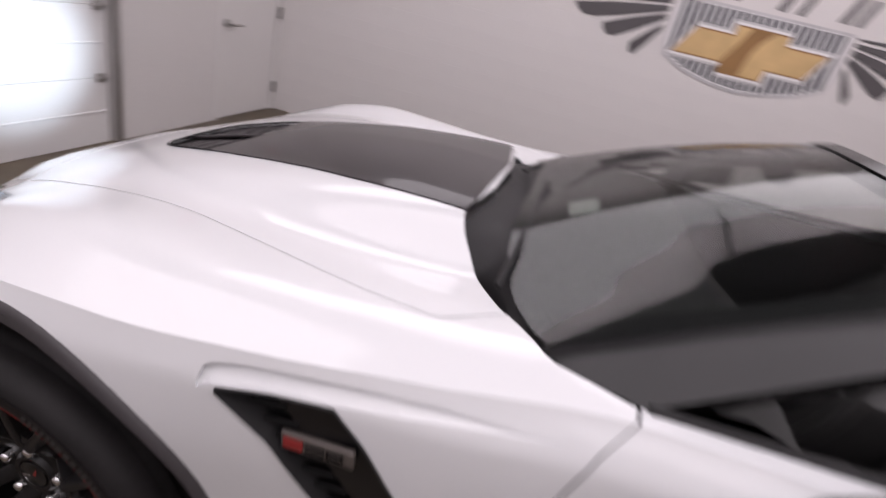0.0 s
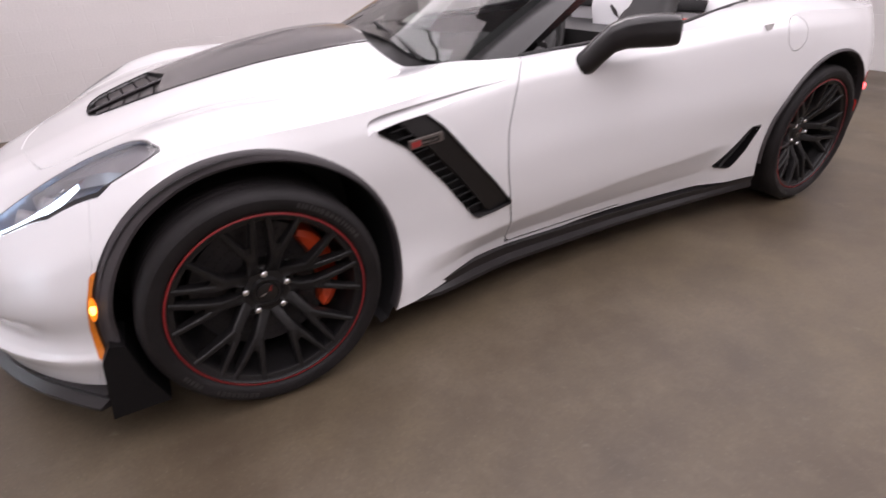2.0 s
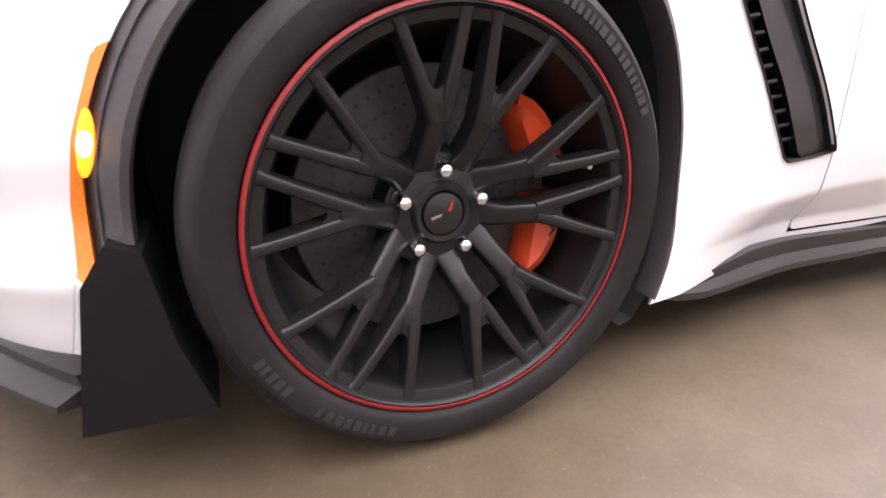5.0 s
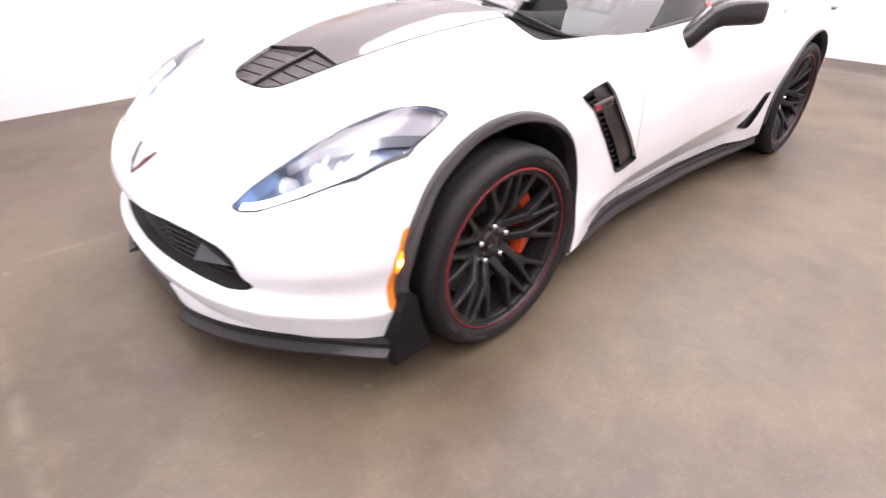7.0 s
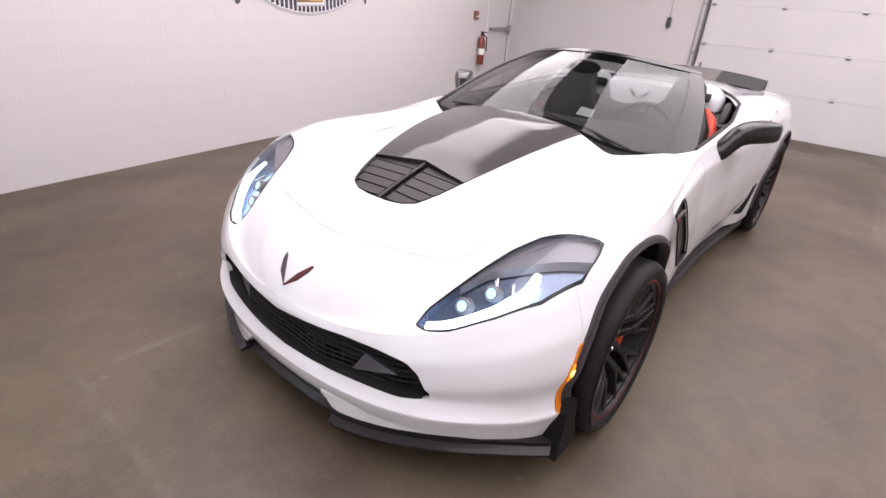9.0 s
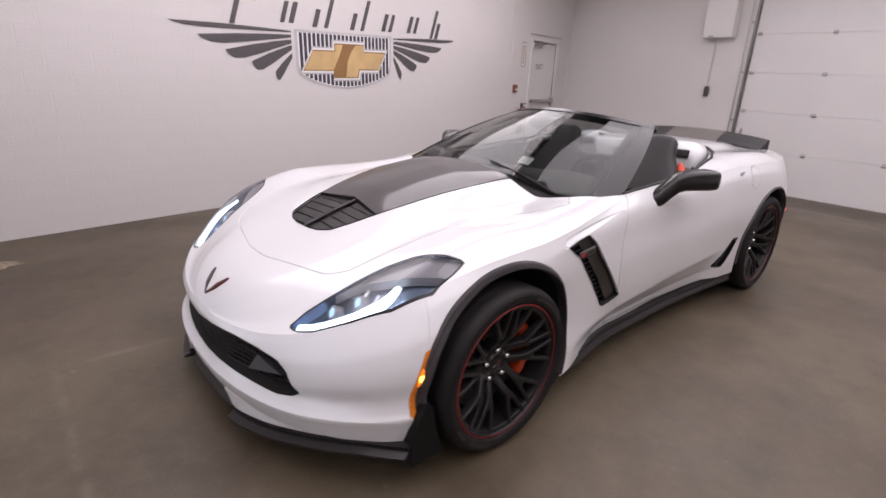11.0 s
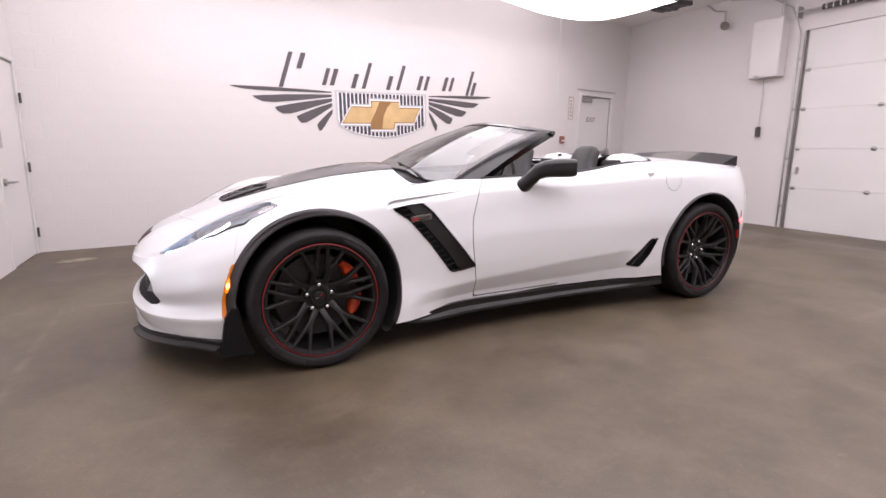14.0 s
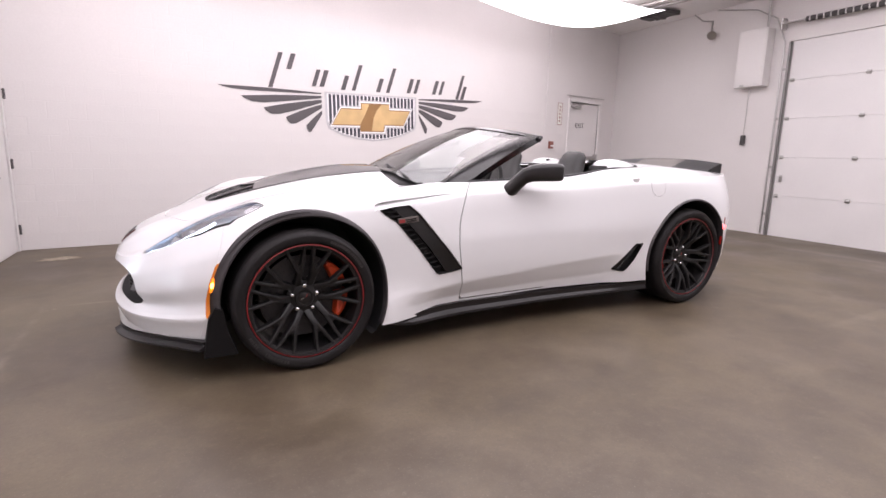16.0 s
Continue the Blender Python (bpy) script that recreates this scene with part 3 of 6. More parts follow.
def build_body(car):
    verts, tris, n_top = body_half()
    shell = Shell(verts, tris)
    side = lambda w: w > 0.5
    # wheel arches, with the black deflector's place ahead of the front wheel
    def arch_front(x, w, z):
        ring = np.hypot(x - ARCH_F[0], z - ARCH_F[1]) - ARCH_F[2]
        foot = np.maximum.reduce([(-0.405 - 0.13 * (0.27 - z)) - x, x - 0.0, z - 0.30])
        return np.where(w > 0.5, np.minimum(ring, foot), 1.0)
    shell.take(arch_front)
    shell.take(lambda x, w, z: np.where(w > 0.5, np.hypot(x - ARCH_R[0], z - ARCH_R[1]) - ARCH_R[2], 1.0))
    shell.take(lambda x, w, z: np.where(z > 0.80, inside(x, w, OPENING), 1.0))
    # lamps
    lens = shell.take(lambda x, w, z: np.where(z > 0.49, inside(x, w, HEADLIGHT), 1.0))
    marker = shell.take(lambda x, w, z: np.where(w > 0.5, inside(x, z, MARKER), 1.0))
    # vents and grille
    vent = shell.take(lambda x, w, z: np.where(w > 0.5, inside(x, z, VENT), 1.0))
    notch = shell.take(lambda x, w, z: np.where(w > 0.5, inside(x, z, NOTCH), 1.0))
    rear_vent = shell.take(lambda x, w, z: np.where(w > 0.5, inside(x, z, REAR_VENT), 1.0))
    grille = shell.take(lambda x, w, z: np.where(x < -0.55, inside(w, z, GRILLE), 1.0))
    insert = shell.take(lambda x, w, z: np.where(z > 0.6, inside(x, w, INSERT), 1.0))
    # hood, with a thin gap round it
    line = lambda x, w, z: np.where(z > 0.55, inside(x, w, HOOD), 1.0)
    hood = shell.take(lambda x, w, z: line(x, w, z) + 0.0028)
    shell.take(lambda x, w, z: line(x, w, z) - 0.0028)
    # door
    gap = knots((0.0, 0.89), (0.2, 0.888), (0.24, 0.884), (0.42, 0.856), (0.55, 0.842), (0.64, 0.846), (0.71, 0.864), (0.80, 0.898), (0.855, 0.938), (1.0, 1.0))
    def door_line(x, w, z):
        front = gap(z) - x
        rear = x - (2.01 + 0.10 * np.clip((z - 0.3) / 0.5, 0, 1))
        foot = 0.205 + 0.012 * (x - 0.9) - z
        return np.where(w > 0.55, np.maximum(np.maximum(front, rear), foot), 1.0)
    door = shell.take(lambda x, w, z: door_line(x, w, z) + 0.0028)
    shell.take(lambda x, w, z: np.where(x < 1.5, door_line(x, w, z) - 0.0028, 1.0))
    # fuel flap
    ring = lambda x, w, z: np.where(w > 0.5, np.hypot((x - 2.335), (z - 0.835) * 0.92) - 0.064, 1.0)
    flap = shell.take(lambda x, w, z: ring(x, w, z) + 0.001)
    shell.take(lambda x, w, z: ring(x, w, z) - 0.001)
    # bumpers from fenders
    seam = lambda x, w, z: x - (-0.335 + 0.25 * (z - 0.62))
    bumper = shell.take(lambda x, w, z: np.where((z < 0.70), seam(x, w, z), 1.0) + 0.0008)
    bumper_top = shell.take(lambda x, w, z: np.where(w < 0.66, x + 0.40, 1.0))
    shell.take(lambda x, w, z: np.where((z < 0.70), seam(x, w, z), 1.0) - 0.0008)
    fender = shell.take(lambda x, w, z: x - 0.93)
    rear = shell

    shell_mesh("front_bumper", [bumper, bumper_top], PAINT, car, rim=0.02, rim_dir=(0.6, -0.5, -0.3))
    shell_mesh("hood", [hood], PAINT, car, rim=0.007, rim_dir=(0, 0, -1))
    for s in (-1, 1):
        shell_mesh("front_fender", [fender], PAINT, car, sides=(s,), rim=0.005, rim_dir=(0, -1, -0.3))
        shell_mesh("door", [door], PAINT, car, sides=(s,), rim=0.005, rim_dir=(0, -1, 0))
    shell_mesh("rear_body", [rear], PAINT, car, rim=0.03, rim_dir=(0, -1, -0.4))
    shell_mesh("fuel_flap", [flap], PAINT, car, sides=(-1,))
    for s in (-1, 1):
        press(notch, s)
    return lens, marker, vent, rear_vent, grille, insert


def notch_depth(x, z):
    t = min(1.0, max(0.0, (x - 0.345) / 0.53))
    high, tall = 0.762 + 0.045 * t, 0.048 * (1 - t) + 0.001
    return 0.026 * (1 - t) ** 0.7 * min(1.0, max(0.0, 1 - (high - z) / tall))


def press(shell, sign):
    """The notch: pressed in deepest under its upper edge, with its border stitched to the panel round it."""
    bm = bmesh.new()
    used = sorted({i for t in shell.t for i in t})
    new_at = {i: bm.verts.new((shell.v[i][0], YC + sign * (shell.v[i][1] - notch_depth(shell.v[i][0], shell.v[i][2])), shell.v[i][2])) for i in used}
    old_at = {new_at[i]: Vector((shell.v[i][0], YC + sign * shell.v[i][1], shell.v[i][2])) for i in used}
    for t in shell.t:
        if len(set(t)) == 3:
            bm.faces.new([new_at[i] for i in t])
    twin = {}
    for e in [e for e in bm.edges if len(e.link_faces) == 1]:
        a, b = e.verts
        if (old_at[a] - a.co).length + (old_at[b] - b.co).length < 2e-4:
            continue
        for v in (a, b):
            if v not in twin:
                twin[v] = bm.verts.new(old_at[v])
        bm.faces.new((a, b, twin[b], twin[a]))
    part("fender_notch", bm, PAINT, car, smooth=40)


def lathe(bm, profile, segments, m):
    """Turn (radius, depth) pairs about the local z axis."""
    rings = []
    for k in range(segments):
        a = 2 * math.pi * k / segments
        rings.append([bm.verts.new(m @ Vector((r * math.cos(a), r * math.sin(a), d))) for r, d in profile])
    for k in range(segments):
        a, b = rings[k], rings[(k + 1) % segments]
        for i in range(len(profile) - 1):
            bm.faces.new((a[i], b[i], b[i + 1], a[i + 1]))


def spoke_bar(bm, points, widths, depths, faces_z, m):
    """A bevelled bar along (x, y) points with its face at faces_z and the depth below it."""
    rings = []
    for i, (x, y) in enumerate(points):
        a, b = points[max(i - 1, 0)], points[min(i + 1, len(points) - 1)]
        dx, dy = b[0] - a[0], b[1] - a[1]
        n = math.hypot(dx, dy)
        nx, ny = -dy / n, dx / n
        h, z, d = widths[i] / 2, faces_z[i], depths[i]
        ring = [(-h * 1.15, z - d), (-h, z - 0.005), (-h * 0.82, z - 0.0015), (-h * 0.5, z), (h * 0.5, z), (h * 0.82, z - 0.0015), (h, z - 0.005), (h * 1.15, z - d)]
        rings.append([bm.verts.new(m @ Vector((x + nx * o, y + ny * o, zz))) for o, zz in ring])
    for a, b in zip(rings, rings[1:]):
        for k in range(8):
            bm.faces.new((a[k], a[(k + 1) % 8], b[(k + 1) % 8], b[k]))
    bm.faces.new(rings[0][::-1])
    bm.faces.new(rings[-1])


def polar(r, degrees):
    return r * math.sin(radians(degrees)), r * math.cos(radians(degrees))


def build_wheel(car, x, y, sign, tyre_r, width, rim_r, turn, front):
    """One wheel; its face looks along sign * y. Local z is outward, local y is up."""
    m = Matrix(((-sign, 0, 0, x), (0, 0, sign, y), (0, 1, 0, tyre_r), (0, 0, 0, 1)))
    if sign < 0:
        m = Matrix(((1, 0, 0, x), (0, 0, -1, y), (0, 1, 0, tyre_r), (0, 0, 0, 1)))
    hub = empty("wheel")
    hub.parent = car
    k = rim_r / 0.254
    r, R = rim_r, tyre_r
    bm = bmesh.new()
    side = [(r + 0.001, 0.040), (r + 0.004, 0.050), (r + 0.010, 0.0545), (r + 0.018, 0.0575), (r + 0.028, 0.0590), (r + 0.038, 0.0585), (R - 0.026, 0.0565), (R - 0.019, 0.0535),
            (R - 0.012, 0.0475), (R - 0.006, 0.039), (R - 0.002, 0.029), (R, 0.018)]
    tread = []
    for i in range(9):
        z = 0.012 - i * (width - 0.06) / 8
        tread += [(R, z), (R, z - 0.010), (R - 0.006, z - 0.012), (R - 0.006, z - 0.018)]
    back = [(R, 0.012 - width + 0.03), (R - 0.01, 0.0 - width + 0.02), (r + 0.02, -width + 0.02), (r + 0.001, -width + 0.035)]
    lathe(bm, side + tread + back, 96, m)
    part("tyre", bm, RUBBER, hub, "black low-profile tyre with worn sidewall lettering", smooth=60)
    # sidewall lettering as plain raised bars
    bm = bmesh.new()
    rnd = random.Random(4)
    for start, count in ((22, 17), (200, 9), (232, 5)):
        a = start
        for _ in range(count):
            wide = rnd.uniform(1.0, 2.2)
            rr = R - 0.036
            px, py = polar(rr, a)
            box(bm, (rr * radians(wide), 0.013, 0.0016), m @ pose(px, py, 0.0588, 0, 0, -a))
            a += wide + 0.9
    tagged(part("lettering", bm, material_lettering, hub), kind="stuff")
    bm = bmesh.new()
    lip = [(r + 0.001, 0.041), (r - 0.002, 0.0455), (r - 0.008, 0.0465), (r - 0.0105, 0.043), (r - 0.012, 0.037), (r - 0.0235, 0.033), (r - 0.0255, 0.029), (r - 0.026, 0.010),
           (r - 0.034, -0.022), (r - 0.036, -0.030), (r - 0.036, -0.06), (r - 0.040, -width + 0.06), (r + 0.001, -width + 0.05)]
    lathe(bm, lip, 96, m)
    rim = part("rim", bm, RIM_BLACK, hub, "satin black alloy rim", smooth=40)
    bm = bmesh.new()
    lathe(bm, [(r - 0.0052, 0.0468), (r - 0.0048, 0.0482), (r - 0.0006, 0.0478), (r + 0.0006, 0.0460)], 96, m)
    part("rim_stripe", bm, RED_STRIPE, hub, "thin red pinstripe round the rim", smooth=60)
    bm = bmesh.new()
    hubr = 0.078 * k
    lathe(bm, [(0.031, -0.026), (0.033, -0.023), (0.040, -0.022), (0.046, -0.030), (hubr, -0.036), (hubr + 0.004, -0.042), (hubr + 0.004, -0.07)], 60, m)
    part("hub", bm, RIM_BLACK, hub, smooth=40)
    bm = bmesh.new()
    lathe(bm, [(0.0, -0.019), (0.022, -0.0198), (0.029, -0.022), (0.031, -0.030)], 40, m)
    part("hub_cap", bm, GLOSS_BLACK, hub, "black hub cap with a small flag mark", smooth=50)
    bm = bmesh.new()
    plate(bm, [(0.004, 0.004), (0.010, 0.018), (0.013, 0.020), (0.010, 0.004)], 0.0010, m @ Matrix.Translation((0, 0, -0.0192)))
    part("hub_mark", bm, RED_PAINT, hub)
    bm = bmesh.new()
    plate(bm, [(-0.020, -0.004), (-0.004, 0.001), (-0.003, -0.002), (-0.018, -0.008)], 0.0010, m @ Matrix.Translation((0, 0, -0.0196)))
    part("hub_mark", bm, STEEL, hub)
    # twenty spoke ends on ten forks, two by each lug
    for i in range(5):
        for s in (-1, 1):
            c = 72 * i + s * 14 + turn + 3
            bm = bmesh.new()
            root = polar(0.058 * k, 72 * i + s * 25 + turn)
            fork = polar(0.146 * k, c)
            spoke_bar(bm, [root, polar(0.090 * k, c + s * 5), polar(0.128 * k, c + s * 0.6), fork], [0.040, 0.029, 0.030, 0.026], [0.04, 0.04, 0.036, 0.03], [-0.034, -0.010, 0.016, 0.020], m)
            for e in (-1, 1):
                end = Vector(polar(r - 0.009, c + e * 9.6))
                start = Vector(polar(0.124 * k, c + e * 2.2))
                spoke_bar(bm, [tuple(start.lerp(end, q)) for q in (0, 0.3, 0.62, 0.93, 1)], [0.0195, 0.0178, 0.0155, 0.0158, 0.022], [0.036, 0.033, 0.03, 0.022, 0.02], [0.015, 0.025, 0.033, 0.039, 0.041], m)
            web = [polar(0.136 * k, c - 2.0), polar(0.136 * k, c + 2.0), polar(0.166 * k, c + 3.6), polar(0.160 * k, c), polar(0.166 * k, c - 3.6)]
            plate(bm, web, 0.012, m @ Matrix.Translation((0, 0, 0.006)))
            part("spoke", bm, RIM_BLACK, hub, smooth=48)
        bm = bmesh.new()
        px, py = polar(0.0603, 72 * i + turn)
        lathe(bm, [(0.0, 0.017), (0.007, 0.0165), (0.0105, 0.012), (0.0112, -0.02)], 14, m @ Matrix.Translation((px, py, -0.030)))
        part("lug_nut", bm, CHROME, hub, "chrome lug nut", smooth=50)
        bm = bmesh.new()
        lathe(bm, [(0.0115, -0.009), (0.0155, -0.0075), (0.0165, -0.0095), (0.0165, -0.03)], 18, m @ Matrix.Translation((px, py, -0.026)))
        part("lug_seat", bm, GLOSS_BLACK, hub, smooth=50)
    # valve
    bm = bmesh.new()
    vx, vy = polar(0.205 * k, 72 + turn)
    lathe(bm, [(0, 0.02), (0.0045, 0.019), (0.005, 0.0), (0.0065, -0.001), (0.0065, -0.03)], 12, m @ pose(vx, vy, 0.004, 0, 0, 0))
    part("valve", bm, STEEL, hub, smooth=50)
    # brake
    bm = bmesh.new()
    dr = 0.197 if front else 0.19
    lathe(bm, [(0.085, -0.075), (dr - 0.002, -0.075), (dr, -0.077), (dr, -0.105), (dr - 0.002, -0.107), (0.085, -0.107), (0.085, -0.075)], 72, m)
    part("brake_disc", bm, DISC, hub, "grey drilled brake disc", smooth=40)
    bm = bmesh.new()
    lathe(bm, [(0.045, -0.045), (0.075, -0.048), (0.086, -0.060), (0.088, -0.09)], 48, m)
    part("disc_bell", bm, MATT_BLACK, hub, smooth=40)
    if front:
        bm = bmesh.new()
        for i in range(60):
            for q in range(3):
                a = i * 6 + q * 2.1
                px, py = polar(0.118 + q * 0.028, a)
                lathe(bm, [(0.0, -0.0744), (0.0030, -0.0744), (0.0031, -0.0749)], 6, m @ Matrix.Translation((px, py, 0)))
        tagged(part("disc_hole", bm, GAP, hub), kind="stuff")
        bm = bmesh.new()
        for i in range(10):
            px, py = polar(0.094, i * 36 + 18)
            lathe(bm, [(0, -0.066), (0.005, -0.067), (0.0055, -0.076)], 10, m @ Matrix.Translation((px, py, 0)))
        tagged(part("disc_bolt", bm, STEEL, hub, smooth=40), kind="stuff")
    # caliper on the rear side of the front disc, ahead of the rear one
    bm = bmesh.new()
    ahead = 80 if front else -92
    face, n = [], 14
    for i in range(n + 1):
        a = ahead - 44 + 88 * i / n
        t = abs(2 * i / n - 1)
        face.append((a, 0.150 + 0.022 * t ** 3, 0.214 - 0.012 * t ** 6))
    for half in (face[:7], face[8:]):
        rings = []
        for a, r0, r1 in half:
            row = []
            for rr, z in ((r0, -0.06), (r0 + 0.01, -0.032), (r1 - 0.022, -0.026), (r1 - 0.004, -0.036), (r1, -0.06), (r1, -0.12), (r0, -0.12)):
                px, py = polar(rr, a)
                row.append(bm.verts.new(m @ Vector((px, py, z))))
            rings.append(row)
        for a, b in zip(rings, rings[1:]):
            for q in range(7):
                bm.faces.new((a[q], a[(q + 1) % 7], b[(q + 1) % 7], b[q]))
        bm.faces.new(rings[0][::-1])
        bm.faces.new(rings[-1])
    cal = part("caliper", bm, CALIPER, hub, "orange-red brake caliper", smooth=35)
    bm = bmesh.new()
    for a, wd in ((ahead - 16, 20), (ahead + 16, 22)):
        pts = [polar(0.19, a - wd / 2 + wd * q / 6) for q in range(7)]
        spoke_bar(bm, pts, [0.012] * 7, [0.01] * 7, [-0.0235] * 7, m)
    part("caliper_bridge", bm, CALIPER, cal, smooth=35)
    bm = bmesh.new()
    for i, a in enumerate((ahead + 15, ahead + 19, ahead + 23)):
        px, py = polar(0.19, a)
        box(bm, (0.004, 0.020 - 0.003 * i, 0.0012), m @ pose(px, py, -0.0230, 0, 0, -a + 60))
    part("caliper_mark", bm, GAP, cal)
    return hub


material_lettering = material("sidewall_lettering", (0.024, 0.022, 0.022), 0.5)


# ---- the car ----
car = tagged(empty("car", (0, 0, 0)), "white open-top sports car, black wheels, lit lamps, on concrete floor", "car")
lens, marker, vent, rear_vent, grille, insert = build_body(car)

build_wheel(car, 0.008, -0.868, -1, 0.327, 0.285, 0.2655, 0, True)
build_wheel(car, 0.008, 0.908, 1, 0.327, 0.285, 0.2655, 10, True)
build_wheel(car, 2.690, -0.838, -1, 0.336, 0.335, 0.272, 22, False)
build_wheel(car, 2.690, 0.878, 1, 0.336, 0.335, 0.272, 5, False)


def arch_liner(c, sign, w_out, name="wheel_liner"):
    """Dark barrel inside a wheel arch, closed behind the wheel."""
    cx, cz, r = c
    bm = bmesh.new()
    rings = []
    for i in range(41):
        a = radians(-38 + 256 * i / 40)
        px, pz = cx - math.cos(a) * (r - 0.012), cz + math.sin(a) * (r - 0.012)
        edge = min(w_out, side_w(px, max(0.2, pz)) + (0.012 if cx < 1 else -0.02))
        rings.append([bm.verts.new((px, YC + sign * w, max(pz, 0.12))) for w in (edge, edge - 0.06, 0.60, 0.45)] + [bm.verts.new((cx, YC + sign * 0.45, cz))])
    for a, b in zip(rings, rings[1:]):
        for k in range(4):
            bm.faces.new((a[k], a[k + 1], b[k + 1], b[k]))
    return part(name, bm, GAP, car, "black wheel arch liner", smooth=40)


for s in (-1, 1):
    arch_liner(ARCH_F, s, 0.905)
    arch_liner(ARCH_R, s, 0.90)


def arch_trim(c, sign, a0, a1, front, rear):
    """Grey lip that follows the arch edge just inside the paint."""
    cx, cz, r = c
    bm = bmesh.new()
    rows = []
    for i in range(49):
        a = radians(a0 + (a1 - a0) * i / 48)
        past = min(1.0, max(0.0, (math.degrees(a) - 70) / 80))
        wide = front + (rear - front) * past * past * (3 - 2 * past)
        row = []
        for k, (dr, dw) in enumerate(((0.006, -0.012), (0.0, 0.004), (-wide * 0.25, 0.010), (-wide * 0.8, 0.012), (-wide, 0.006), (-wide, -0.03))):
            px, pz = cx - math.cos(a) * (r + dr), cz + math.sin(a) * (r + dr)
            row.append(bm.verts.new((px, YC + sign * (side_w(px, max(0.17, cz + math.sin(a) * (r + 0.004))) + dw), pz)))
        rows.append(row)
    for a, b in zip(rows, rows[1:]):
        for k in range(5):
            bm.faces.new((a[k], a[k + 1], b[k + 1], b[k]))
    return part("arch_trim", bm, ARCH_GREY, car, "dark grey wheel arch trim", smooth=40)


for s in (-1, 1):
    arch_trim(ARCH_F, s, -12, 205, 0.040, 0.014)
    arch_trim(ARCH_R, s, -10, 200, 0.012, 0.012)

# lamps
for s in (-1, 1):
    lamp = empty("headlight")
    lamp.parent = car
    ring = lens.copy()
    clear_part = ring.take(lambda x, w, z: inside(x, w, HEADLIGHT) + 0.007)
    shell_mesh("lens", [clear_part], GLASS_DARK, lamp, sides=(s,))
    shell_mesh("lens_frame", [ring], GLOSS_BLACK, lamp, sides=(s,), label="thin black edge of the lens", push=(0, 0, 0.0005))
    shell_mesh("housing", [lens], LAMP_HOUSE, lamp, sides=(s,), push=(0.012, -0.008, -0.05), rim=0.055, rim_dir=(-0.2, 0.1, 0.9), label="dark bluish lamp housing")
    rear_part = lens.copy().take(lambda x, w, z: (-0.345 + 0.75 * (w - 0.66)) - x)
    shell_mesh("bezel", [rear_part], BEZEL, lamp, sides=(s,), push=(0.004, -0.003, -0.016), rim=0.03, rim_dir=(0, 0, -1), label="grey lamp bezel")
    inner_part = lens.copy().take(lambda x, w, z: w - (0.548 + 0.62 * (x + 0.46)))
    shell_mesh("bezel", [inner_part], BEZEL, lamp, sides=(s,), push=(0.004, -0.003, -0.014), rim=0.03, rim_dir=(0, 0, -1), label="grey lamp bezel")
    bm = bmesh.new()
    path = [(-0.630, 0.528), (-0.612, 0.572), (-0.583, 0.614), (-0.548, 0.655), (-0.512, 0.690), (-0.476, 0.714), (-0.44, 0.735), (-0.40, 0.738), (-0.362, 0.732)]
    rows = []
    for i, (x, w) in enumerate(path):
        (ax, aw), (bx, bw) = path[max(i - 1, 0)], path[min(i + 1, len(path) - 1)]
        n = math.hypot(bx - ax, bw - aw)
        nx, nw = -(bw - aw) / n, (bx - ax) / n
        h = (0.009, 0.014, 0.017, 0.020, 0.022, 0.024, 0.023, 0.018, 0.011)[i]
        x, w = x + 0.0155, w - 0.0155
        rows.append([bm.verts.new((x + nx * h * q, YC + s * (w + nw * h * q), surf_z(x + nx * h * q, w + nw * h * q) - 0.010 - d)) for q, d in ((-1, 0.008), (-1, 0.002), (0, 0), (1, 0.002), (1, 0.008))])
    for a, b in zip(rows, rows[1:]):
        for k in range(5):
            bm.faces.new((a[k], a[(k + 1) % 5], b[(k + 1) % 5], b[k]))
    bm.faces.new(rows[0])
    bm.faces.new(rows[-1][::-1])
    part("light_strip", bm, LED_WHITE, lamp, "lit white daytime light strip", smooth=40)
    for x, w in ((-0.515, 0.570), (-0.448, 0.625)):
        m = Matrix.Translation((x, YC + s * w, surf_z(x, w) - 0.024)) @ pose(0, 0, 0, 0, -62, 0)
        bm = bmesh.new()
        lathe(bm, [(0.017, 0.006), (0.021, 0.007), (0.024, 0.004), (0.026, 0.0), (0.026, -0.03)], 28, m)
        ring = part("projector", bm, BEZEL, lamp, "round projector lamp in a grey ring", smooth=50)
        bm = bmesh.new()
        lathe(bm, [(0.0, 0.004), (0.010, 0.003), (0.018, 0.001), (0.0225, -0.003)], 24, m)
        part("projector_lens", bm, LED_BLUE, ring, "glowing blue-white lens", smooth=60)
    for x, w, lx in ((-0.410, 0.615, 0.05), (-0.405, 0.670, 0.05)):
        bm = bmesh.new()
        box(bm, (lx, 0.012, 0.012), Matrix.Translation((x, YC + s * w, surf_z(x, w) - 0.035)) @ pose(0, 0, 0, 0, -24, s * -30), bevel=0.004)
        part("reflector", bm, CHROME, lamp, smooth=40)
    mk = shell_mesh("side_marker", [marker], AMBER, car, sides=(s,), label="amber side marker lamp, lit", push=(0, 0.003, 0), rim=0.012, rim_dir=(0, -1, 0))
    skin = marker.v[sorted({i for t in marker.t for i in t})]

    def skin_w(x, z):
        d = np.hypot(skin[:, 0] - x, skin[:, 2] - z) + 1e-4
        near = np.argsort(d)[:5]
        return float(np.sum(skin[near, 1] / d[near] ** 2) / np.sum(1 / d[near] ** 2))

